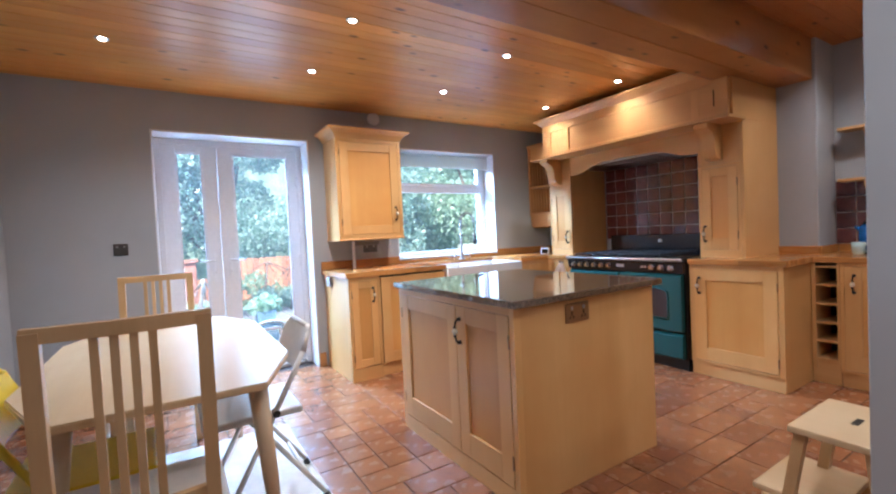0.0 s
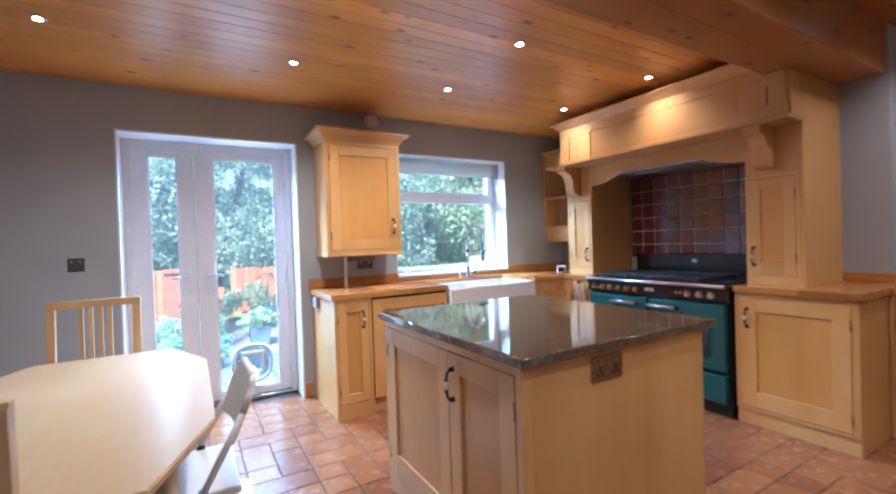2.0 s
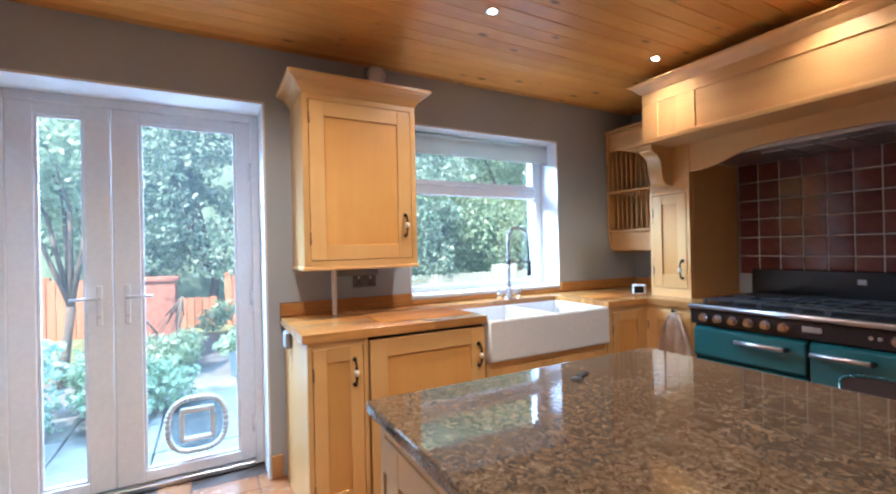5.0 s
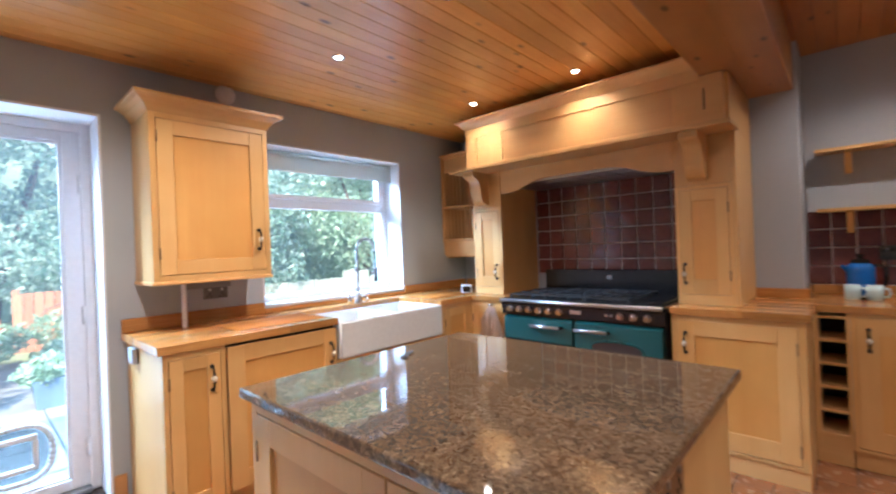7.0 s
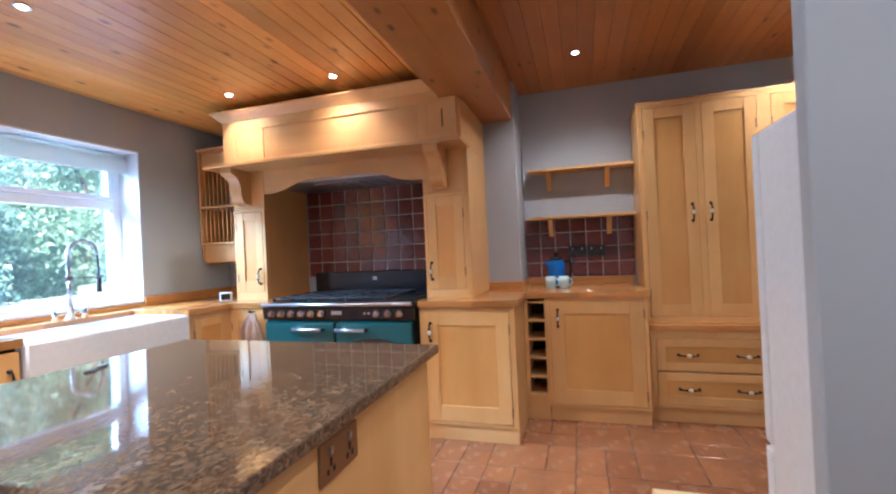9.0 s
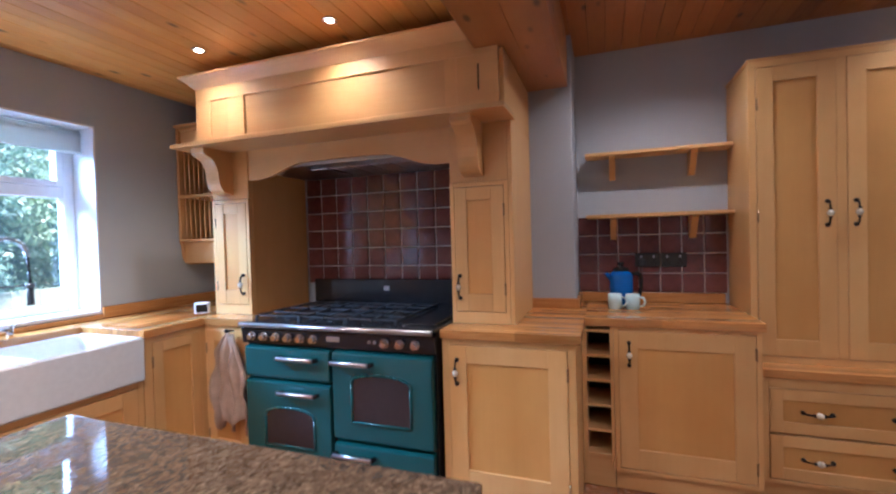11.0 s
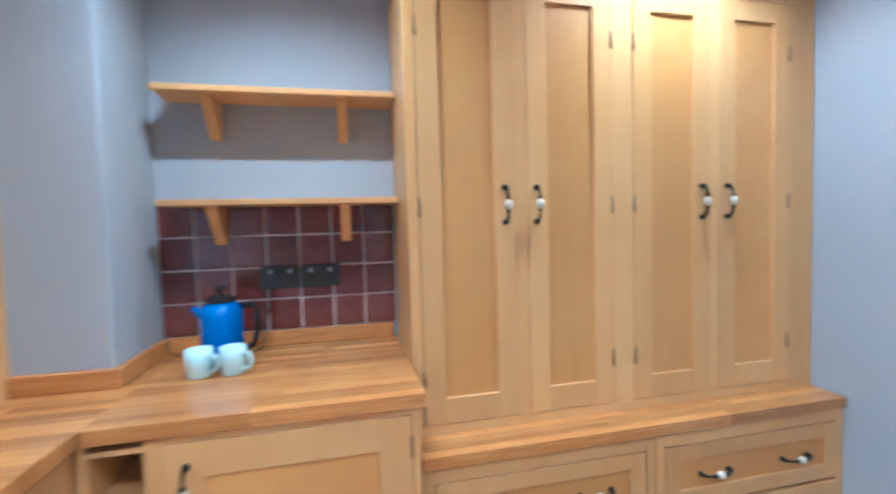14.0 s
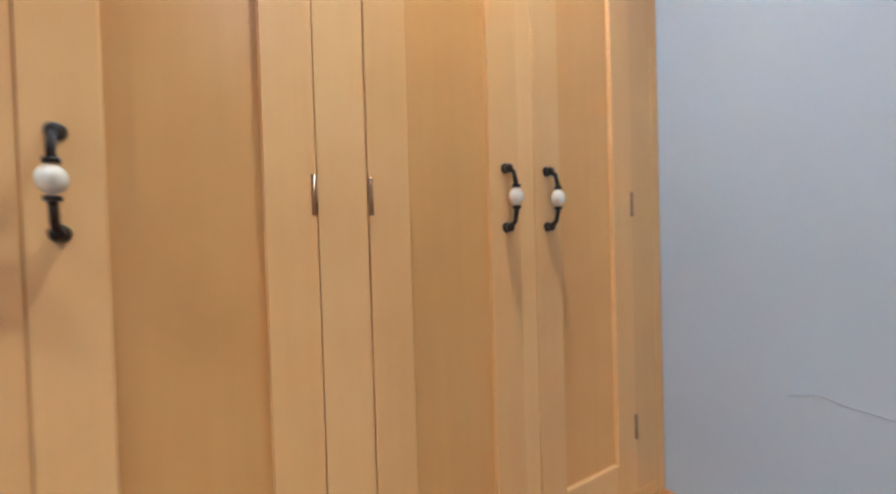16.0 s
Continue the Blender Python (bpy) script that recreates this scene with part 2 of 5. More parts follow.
def terracotta(island=False):
    m, nt, b = mat("terracotta_tile")
    v = coords(nt, (1, 1, 1))
    rnd = random_value(nt, island)
    tone = ramp(nt, rnd, [(0.0, (0.20, 0.064, 0.026)), (0.35, (0.30, 0.112, 0.040)), (0.75, (0.35, 0.14, 0.052)), (1.0, (0.25, 0.09, 0.036))])
    blot = noise_tex(nt, v, 3.4, 6, 0.65, 0.5)
    col = mix(nt, ramp(nt, blot, [(0.42, (0, 0, 0)), (0.68, (0.75, 0.75, 0.75))]), tone, (0.12, 0.052, 0.030))
    worn = noise_tex(nt, v, 11, 5, 0.6, 0.2)
    col = mix(nt, ramp(nt, worn, [(0.5, (0, 0, 0)), (0.8, (0.35, 0.35, 0.35))]), col, (0.35, 0.15, 0.06))
    fine = noise_tex(nt, v, 70, 4)
    col = mix(nt, 0.2, col, ramp(nt, fine, [(0.35, (0.15, 0.056, 0.03)), (0.65, (0.38, 0.16, 0.08))]))
    nt.links.new(col, b.inputs["Base Color"])
    rr = ramp(nt, noise_tex(nt, v, 9, 4), [(0.3, (0.16, 0.16, 0.16)), (0.7, (0.34, 0.34, 0.34))])
    nt.links.new(rr, b.inputs["Roughness"])
    b.inputs["Coat Weight"].default_value, b.inputs["Coat Roughness"].default_value = 0.5, 0.18
    bump(nt, b, noise_tex(nt, v, 16, 2), 0.07, 0.006)
    return m


def glazed(island=False):
    m, nt, b = mat("burgundy_glazed_tile")
    v = coords(nt, (1, 1, 1))
    rnd = random_value(nt, island)
    tone = ramp(nt, rnd, [(0.0, (0.10, 0.022, 0.018)), (0.5, (0.15, 0.036, 0.03)), (1.0, (0.20, 0.06, 0.047))])
    col = mix(nt, 0.5, tone, ramp(nt, noise_tex(nt, v, 14, 4), [(0.3, (0.06, 0.013, 0.012)), (0.7, (0.17, 0.05, 0.04))]))
    nt.links.new(col, b.inputs["Base Color"])
    b.inputs["Roughness"].default_value = 0.10
    b.inputs["IOR"].default_value = 1.6
    bump(nt, b, noise_tex(nt, v, 18, 3), 0.14, 0.006)
    return m


def leafy(name, a, c):
    m, nt, b = mat(name)
    rnd = random_value(nt, True)
    nt.links.new(ramp(nt, rnd, [(0.0, a), (1.0, c)]), b.inputs["Base Color"])
    b.inputs["Roughness"].default_value = 0.35
    thin = nt.nodes.new("ShaderNodeBsdfTranslucent")
    nt.links.new(b.inputs["Base Color"].links[0].from_socket, thin.inputs["Color"])
    mixer = nt.nodes.new("ShaderNodeMixShader")
    mixer.inputs[0].default_value = 0.5
    nt.links.new(b.outputs[0], mixer.inputs[1])
    nt.links.new(thin.outputs[0], mixer.inputs[2])
    nt.links.new(mixer.outputs[0], nt.nodes["Material Output"].inputs[0])
    return m


GLOW, GRANITE, TERRA, GLAZE = lamp_glow(), granite(), terracotta(), glazed()
TERRA_STUFF = terracotta(True)
LEAF = leafy("leaf", (0.13, 0.25, 0.17), (0.50, 0.60, 0.50))
LEAF_LIGHT = leafy("light_leaf", (0.20, 0.31, 0.18), (0.48, 0.58, 0.40))
BARK = paint("bark", (0.12, 0.085, 0.06), 0.9, 0.3, 14, grain=0.5)
FENCE = wood("fence_timber", (0.36, 0.13, 0.06), (0.50, 0.22, 0.11), "z", 0.8, 0.8, var=0.18)
FENCE_PALE = wood("weathered_timber", (0.26, 0.27, 0.21), (0.36, 0.36, 0.29), "x", 0.85, 0.8, var=0.12)
PAVING = paint("pale_paving", (0.17, 0.165, 0.155), 0.85, 0.16, 7, grain=0.4)
SOIL = paint("gravel_and_grass", (0.17, 0.19, 0.09), 0.95, 0.45, 8, grain=0.6)
POT = paint("slate_blue_pot", (0.12, 0.17, 0.21), 0.5, 0.15, 6)
BRICK = paint("red_brick", (0.34, 0.13, 0.08), 0.85, 0.2, 9, grain=0.4)

# ---- builders ----
BASE = {}


def thing(name, base, label, category, group="", kind=""):
    ob = new(name)
    ob.location = base
    ob.empty_display_size = 0.1
    BASE[ob.name] = Vector(base)
    return tagged(ob, label, category, group, kind)


def mesh_of(name, bm, mats, shift=None, smooth=False):
    if shift is not None:
        bmesh.ops.translate(bm, verts=bm.verts, vec=-shift)
    bmesh.ops.recalc_face_normals(bm, faces=bm.faces)
    me = bpy.data.meshes.new(name)
    bm.to_mesh(me)
    bm.free()
    for m in mats if isinstance(mats, (list, tuple)) else [mats]:
        me.materials.append(m)
    if smooth:
        for p in me.polygons:
            p.use_smooth = True
    return me


def part(name, bm, mats, parent, label="", smooth=False):
    base = BASE[parent.name]
    ob = new(name, mesh_of(name, bm, mats, base, smooth))
    ob.parent = parent
    BASE[ob.name] = base
    return tagged(ob, label)


def single(name, bm, mats, base, label, category, group="", kind="", smooth=False):
    base = Vector(base)
    ob = new(name, mesh_of(name, bm, mats, base, smooth))
    ob.location = base
    BASE[ob.name] = base
    return tagged(ob, label, category, group, kind)


def box(bm, x0, x1, y0, y1, z0, z1, bevel=0.0, slot=0, segs=1):
    b2 = bmesh.new()
    r = bmesh.ops.create_cube(b2, size=1.0)
    for v in b2.verts:
        v.co = Vector(((x0 + x1) / 2 + v.co.x * abs(x1 - x0), (y0 + y1) / 2 + v.co.y * abs(y1 - y0), (z0 + z1) / 2 + v.co.z * abs(z1 - z0)))
    if bevel:
        bmesh.ops.bevel(b2, geom=b2.edges[:], offset=bevel, segments=segs, affect="EDGES", profile=0.6)
    join(bm, b2, slot)
    return bm


def join(bm, b2, slot=0, m=None):
    if m is not None:
        bmesh.ops.transform(b2, matrix=m, verts=b2.verts)
    table = {v: bm.verts.new(v.co) for v in b2.verts}
    for f in b2.faces:
        try:
            g = bm.faces.new([table[v] for v in f.verts])
            g.material_index, g.smooth = slot, f.smooth
        except ValueError:
            pass
    b2.free()


def rod(bm, a, b, r0, r1=None, sides=10, slot=0, smooth=True):
    a, b = Vector(a), Vector(b)
    d = b - a
    b2 = bmesh.new()
    bmesh.ops.create_cone(b2, cap_ends=True, segments=sides, radius1=r0, radius2=r0 if r1 is None else r1, depth=d.length)
    for f in b2.faces:
        f.smooth = smooth and len(f.verts) == 4
    join(bm, b2, slot, Matrix.Translation((a + b) / 2) @ d.to_track_quat("Z", "Y").to_matrix().to_4x4())


def ball(bm, c, r, scale=(1, 1, 1), slot=0, seg=12):
    b2 = bmesh.new()
    bmesh.ops.create_uvsphere(b2, u_segments=seg, v_segments=max(6, seg // 2), radius=r)
    for f in b2.faces:
        f.smooth = True
    join(bm, b2, slot, Matrix.Translation(c) @ Matrix.Diagonal((*scale, 1)))


def tube(bm, pts, r, sides=8, slot=0):
    for a, b in zip(pts, pts[1:]):
        rod(bm, a, b, r, sides=sides, slot=slot)
    for p in pts[1:-1]:
        ball(bm, p, r * 1.0, slot=slot, seg=8)


def prism(bm, outline, axis, a, b, slot=0):
    """A closed outline pushed from a to b along an axis. Outline pairs are the two other axes in xyz order."""
    def at(p, d):
        return {"x": (d, p[0], p[1]), "y": (p[0], d, p[1]), "z": (p[0], p[1], d)}[axis]
    lo, hi = [bm.verts.new(at(p, a)) for p in outline], [bm.verts.new(at(p, b)) for p in outline]
    n = len(outline)
    for i in range(n):
        bm.faces.new((lo[i], lo[(i + 1) % n], hi[(i + 1) % n], hi[i])).material_index = slot
    for ring in (lo, hi):
        bm.faces.new(ring).material_index = slot


def lathe(bm, profile, c, sides=20, slot=0):
    rings = []
    for r, z in profile:
        rings.append([bm.verts.new((c[0] + r * math.cos(2 * math.pi * i / sides), c[1] + r * math.sin(2 * math.pi * i / sides), c[2] + z)) for i in range(sides)])
    for p, q in zip(rings, rings[1:]):
        for i in range(sides):
            f = bm.faces.new((p[i], p[(i + 1) % sides], q[(i + 1) % sides], q[i]))
            f.smooth, f.material_index = True, slot
    bm.faces.new(rings[0]).material_index = slot
    bm.faces.new(rings[-1]).material_index = slot


# A front is a vertical face: u runs along it, n stands out of it.
def east(x):
    """A front on the plane x that faces west; u is y."""
    return lambda u0, u1, n0, n1, z0, z1: (x - n1, x - n0, u0, u1, z0, z1)


def north(y):
    """A front on the plane y that faces south; u is x."""
    return lambda u0, u1, n0, n1, z0, z1: (u0, u1, y - n1, y - n0, z0, z1)


def spot_on(front, u, n, z):
    x0, x1, y0, y1, z0, z1 = front(u, u, n, n, z, z)
    return Vector((x0, y0, z0))


def handle(front, u, z, parent, flat=False, size=0.115):
    """An iron bow handle with a cream ceramic egg in its middle."""
    bm = bmesh.new()
    h = size / 2
    def at(s, n):
        return spot_on(front, u + (s if flat else 0), n, z + (0 if flat else s))
    for s in (-h, h):
        rod(bm, at(s, 0.0), at(s, 0.006), 0.011, 0.009, 12)
        ball(bm, at(s, 0.012), 0.0085, seg=8)
        tube(bm, [at(s, 0.008), at(s * 0.82, 0.025), at(s * 0.4, 0.031)], 0.0048, 8)
    ball(bm, at(0, 0.031), 0.0148, (1, 1, 1.12) if not flat else ((1, 1.12, 1) if abs(at(1, 0).y - at(0, 0).y) > 0.5 else (1.12, 1, 1)), 1, 14)
    for s in (-0.0205, 0.0205):
        rod(bm, at(s - 0.003, 0.031), at(s + 0.003, 0.031), 0.0085, sides=10)
    return part("handle", bm, [IRON, CREAM], parent, "dark iron bow handle with a cream ceramic knob", False)


def shaker(front, u0, u1, z0, z1, parent, n=0.0, rail=0.075, name="door", knob=None, flat=False, hinge=None, label="", bottom=None, thick=0.022):
    """A framed door or drawer front with a recessed panel."""
    bottom = rail if bottom is None else bottom
    pb = bmesh.new()
    box(pb, *front(u0 + rail - 0.004, u1 - rail + 0.004, n - 0.002, n + thick - 0.014, z0 + bottom - 0.004, z1 - rail + 0.004))
    d = part(name, pb, MAPLE_PANEL, parent, label)
    for piece, a, b, c, e in (("stile", u0, u0 + rail, z0, z1), ("stile", u1 - rail, u1, z0, z1), ("rail", u0 + rail, u1 - rail, z1 - rail, z1), ("rail", u0 + rail, u1 - rail, z0, z0 + bottom)):
        bm = bmesh.new()
        box(bm, *front(a, b, n - 0.004, n + thick - (0.004 if piece == "stile" else 0.0045), c, e), 0.0015)
        part(piece, bm, MAPLE, d)
    for u, z in knob or ():
        handle(lambda a, b, c, e, f, g: front(a, b, c + n + thick - 0.004, e + n + thick - 0.004, f, g), u, z, d, flat)
    for u, z in hinge or ():
        hb = bmesh.new()
        rod(hb, spot_on(front, u, n + thick - 0.004, z - 0.03), spot_on(front, u, n + thick - 0.004, z + 0.03), 0.0045, sides=8)
        part("hinge", hb, BRASS, d)
    return d


def frame_bars(front, u0, u1, z0, z1, stile, top, bot, parent, n=0.0, mids=(), thick=0.02):
    bm = bmesh.new()
    box(bm, *front(u0, u0 + stile, n - thick, n + 0.016, z0, z1), 0.001)
    box(bm, *front(u1 - stile, u1, n - thick, n + 0.016, z0, z1), 0.001)
    if top:
        box(bm, *front(u0 + stile, u1 - stile, n - thick, n + 0.0155, z1 - top, z1), 0.001)
    if bot:
        box(bm, *front(u0 + stile, u1 - stile, n - thick, n + 0.0155, z0, z0 + bot), 0.001)
    for a, b in mids:
        box(bm, *front(a, b, n - thick, n + 0.0155, z0 + bot, z1 - top), 0.001)
    return part("face_frame", bm, MAPLE, parent)

# ---- structure ----
N, W, S, E = 4.115, -0.90, -1.18, 4.21          # inner faces of the walls
NO = N + 0.38                                    # outer face of the north wall
CEIL, CEIL_S = 2.41, 2.53                      # boards north and south of the beam
ALC = 4.56                                       # back of the alcove and of the tall cupboards
DX0, DX1, DZ = -0.042, 1.163, 2.105              # garden door opening
WX0, WX1, WZ0, WZ1 = 2.03, 3.322, 0.935, 2.095   # window opening

bm = bmesh.new()
for x0, x1, z0, z1 in ((W - 0.2, DX0, 0, 2.7), (DX0, DX1, DZ, 2.7), (DX1, WX0, 0, 2.7), (WX0, WX1, 0, WZ0), (WX0, WX1, WZ1, 2.7), (WX1, E, 0, 2.7)):
    box(bm, x0, x1, N, NO, z0, z1)
wall_n = single("wall_north", bm, WALL, (1.6, N, 0), "grey painted wall with garden doors and window", "wall", kind="structure")
bm = bmesh.new()
box(bm, E, E + 0.5, 1.324, NO, 0, 2.7, 0.006)
single("wall_east", bm, WALL, (E, 2.6, 0), "grey painted chimney wall behind the cooker", "wall", kind="structure")
bm = bmesh.new()
box(bm, ALC, ALC + 0.15, S - 0.2, 1.324, 0, 2.7)
single("wall_alcove", bm, WALL, (ALC, 0, 0), "grey painted alcove wall behind shelves", "wall", kind="structure")
bm = bmesh.new()
box(bm, 1.820, ALC + 0.15, S - 0.2, S, 0, 2.7)
WALL_SOUTH = single("wall_south", bm, WALL, (3, S, 0), "pale grey painted plaster wall", "wall", kind="structure")
bm = bmesh.new()
box(bm, 1.770, 1.820, -2.4, 0.447, 0, 2.7, 0.004)
single("wall_partition", bm, WALL, (1.86, -1, 0), "grey painted partition wall ending by the kitchen", "wall", kind="structure")
bm = bmesh.new()
box(bm, W - 0.2, W, -2.4, N, 0, 2.7)
single("wall_west", bm, WALL, (W, 1, 0), "grey painted wall beside the dining table", "wall", kind="structure")
bm = bmesh.new()
box(bm, W - 0.2, 1.820, -2.6, -2.4, 0, 2.7)
single("wall_back", bm, WALL, (0.5, -2.4, 0), "plain grey painted wall", "wall", kind="structure")

# reveals, white
bm = bmesh.new()
box(bm, DX0, DX0 + 0.012, N - 0.003, N + 0.25, 0, DZ)
box(bm, DX1 - 0.012, DX1, N - 0.003, N + 0.25, 0, DZ)
box(bm, DX0 + 0.012, DX1 - 0.012, N - 0.003, N + 0.25, DZ - 0.012, DZ)
single("trim_door_reveal", bm, WHITE_WALL, (DX0, N, 0), "white painted door reveal", "trim", kind="structure")
bm = bmesh.new()
box(bm, WX0, WX0 + 0.01, N - 0.003, N + 0.22, WZ0, WZ1)
box(bm, WX1 - 0.01, WX1, N - 0.003, N + 0.22, WZ0, WZ1)
box(bm, WX0 + 0.01, WX1 - 0.01, N - 0.003, N + 0.22, WZ1 - 0.01, WZ1)
box(bm, WX0 + 0.01, WX1 - 0.01, N - 0.004, N + 0.22, WZ0, WZ0 + 0.022, 0.004)
single("trim_window_reveal", bm, WHITE_WALL, (WX0, N, WZ0), "white painted window reveal and sill", "trim", kind="structure")

# ceiling: tongue and groove boards running east and west
bm = bmesh.new()
y = 1.6
while y < N - 0.001:
    y1 = min(y + 0.098, N)
    prism(bm, [(y + 0.0008, CEIL + 0.0025), (y + 0.003, CEIL), (y1 - 0.003, CEIL), (y1 - 0.0008, CEIL + 0.0025), (y1 - 0.0008, CEIL + 0.02), (y + 0.0008, CEIL + 0.02)], "x", W, ALC)
    y = y1
ceiling = single("ceiling", bm, PINE, (1.6, 1, CEIL), "varnished pine tongue-and-groove boarded ceiling", "ceiling", kind="structure")
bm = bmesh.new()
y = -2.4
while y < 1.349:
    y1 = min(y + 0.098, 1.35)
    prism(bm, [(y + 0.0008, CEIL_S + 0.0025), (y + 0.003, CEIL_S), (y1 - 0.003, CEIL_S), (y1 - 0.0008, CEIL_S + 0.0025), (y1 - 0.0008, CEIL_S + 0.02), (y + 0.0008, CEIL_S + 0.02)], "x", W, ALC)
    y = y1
single("ceiling_south", bm, PINE_SHADED, (1.6, 0, CEIL_S), "pine boarded ceiling beyond the beam, coloured darker for its weaker light", "ceiling", kind="structure")
bm = bmesh.new()
box(bm, W - 0.2, ALC + 0.2, -2.6, 1.4, CEIL_S + 0.022, CEIL_S + 0.3)
box(bm, W - 0.2, ALC + 0.2, 1.4, NO + 0.02, CEIL + 0.022, CEIL_S + 0.3)
single("ceiling_slab", bm, DARK, (1.6, 1, CEIL + 0.02), "dark void above the boards", "ceiling", kind="structure")
bm = bmesh.new()
box(bm, W, E, 1.345, 1.715, 2.225, CEIL_S + 0.004, 0.008, segs=2)
box(bm, W, E, 1.515, 1.523, 2.2225, 2.24)
single("beam", bm, BEAM, (1.6, 1.53, 2.22), "stained timber-clad ceiling beam", "beam", kind="structure")

# skirting seen beside the garden doors
bm = bmesh.new()
box(bm, DX1 + 0.002, 1.225, N - 0.018, N, 0, 0.13, 0.005)
box(bm, W, DX0 - 0.002, N - 0.018, N, 0, 0.13, 0.005)
single("baseboard", bm, SKIRT, (1.2, N, 0), "oak skirting board", "skirting board", kind="structure")


# ---- garden doors ----
def leaf_door(parent, x0, x1, y, z0, z1, gx0, gx1, gz0, gz1):
    bm = bmesh.new()
    box(bm, x0, gx0, y, y + 0.06, z0, z1, 0.004)
    box(bm, gx1, x1, y, y + 0.06, z0, z1, 0.004)
    box(bm, gx0, gx1, y + 0.001, y + 0.059, gz1, z1, 0.003)
    box(bm, gx0, gx1, y + 0.001, y + 0.059, z0, gz0, 0.003)
    lf = part("door_leaf", bm, UPVC, parent, "white plastic door leaf")
    bm = bmesh.new()
    for a, b, c, d in ((gx0, gx0 + 0.014, gz0, gz1), (gx1 - 0.014, gx1, gz0, gz1), (gx0 + 0.014, gx1 - 0.014, gz0, gz0 + 0.014), (gx0 + 0.014, gx1 - 0.014, gz1 - 0.014, gz1)):
        box(bm, a, b, y + 0.012, y + 0.03, c, d, 0.003)
    part("bead", bm, UPVC, lf)
    bm = bmesh.new()
    box(bm, gx0, gx1, y + 0.03, y + 0.036, gz0, gz1)
    p = part("pane", bm, GLASS, lf, "clear glass pane")
    p.visible_shadow = False
    return lf


DY = N + 0.25
doors = thing("door_1", ((DX0 + DX1) / 2, DY, 0), "white plastic double garden doors, closed, with tall glass panes", "door", kind="structure")
bm = bmesh.new()
box(bm, DX0 + 0.012, DX0 + 0.058, DY - 0.012, DY + 0.07, 0.0, DZ - 0.012, 0.004)
box(bm, DX1 - 0.058, DX1 - 0.012, DY - 0.012, DY + 0.07, 0.0, DZ - 0.012, 0.004)
box(bm, DX0 + 0.058, DX1 - 0.058, DY - 0.011, DY + 0.07, DZ - 0.062, DZ - 0.0125, 0.004)
part("door_frame", bm, UPVC, doors)
bm = bmesh.new()
box(bm, DX0 + 0.058, DX1 - 0.058, DY - 0.04, DY + 0.11, 0.0, 0.028, 0.004)
for i in range(46):
    box(bm, DX0 + 0.07 + i * 0.023, DX0 + 0.082 + i * 0.023, DY - 0.044, DY - 0.036, 0.004, 0.022)
part("threshold", bm, [STEEL, BLACK], doors, "ribbed metal threshold")
la = leaf_door(doors, 0.012, 0.427, DY, 0.032, 2.045, 0.120, 0.316, 0.09, 1.985)
lb = leaf_door(doors, 0.431, 1.109, DY, 0.032, 2.045, 0.553, 1.024, 0.09, 1.985)
for lf, x, s in ((la, 0.372, -1), (lb, 0.492, 1)):
    bm = bmesh.new()
    box(bm, x - 0.013, x + 0.013, DY - 0.010, DY, 0.90, 1.11, 0.004)
    part("handle_plate", bm, UPVC, lf, "white handle backplate")
    bm = bmesh.new()
    rod(bm, (x, DY - 0.008, 1.045), (x, DY - 0.05, 1.045), 0.009)
    rod(bm, (x, DY - 0.048, 1.045), (x + s * 0.115, DY - 0.048, 1.045), 0.008, 0.007)
    rod(bm, (x, DY - 0.004, 0.945), (x, DY - 0.014, 0.945), 0.008)
    part("handle", bm, plain("satin_silver", (0.62, 0.62, 0.63), 0.35, 0.4), lf, "satin metal lever handle")
for z in (0.25, 1.0, 1.75):
    bm = bmesh.new()
    rod(bm, (1.098, DY - 0.012, z - 0.05), (1.098, DY - 0.012, z + 0.05), 0.009)
    part("hinge", bm, UPVC, lb)
# cat flap: a round frame in the glass with a square flap
bm = bmesh.new()
cx, cz = 0.803, 0.293
ring = [(0.146 * abs(math.cos(a)) ** 0.7 * (1 if math.cos(a) > 0 else -1), 0.150 * abs(math.sin(a)) ** 0.8 * (1 if math.sin(a) > 0 else -1)) for a in [2 * math.pi * i / 40 for i in range(40)]]
tube(bm, [(cx + a, DY + 0.018, cz + b) for a, b in ring + ring[:1]], 0.015, 8)
for x0, x1, z0, z1 in ((-0.085, 0.085, 0.07, 0.098), (-0.085, 0.085, -0.09, -0.066), (-0.088, -0.064, -0.066, 0.07), (0.064, 0.088, -0.066, 0.07)):
    box(bm, cx + x0, cx + x1, DY + 0.0, DY + 0.026, cz + z0, cz + z1, 0.005)
flap = part("cat_flap", bm, plain("clear_grey_plastic", (0.62, 0.64, 0.64), 0.3), lb, "round grey cat flap set in the pane")
bm = bmesh.new()
ring2 = [(0.140 * abs(math.cos(a)) ** 0.7 * (1 if math.cos(a) > 0 else -1), 0.144 * abs(math.sin(a)) ** 0.8 * (1 if math.sin(a) > 0 else -1)) for a in [2 * math.pi * i / 40 for i in range(40)]]
prism(bm, [(cx + a, cz + b) for a, b in ring2], "y", DY + 0.020, DY + 0.026)
part("flap_disc", bm, glass("smoked_plastic", (0.58, 0.60, 0.60)), lb).visible_shadow = False

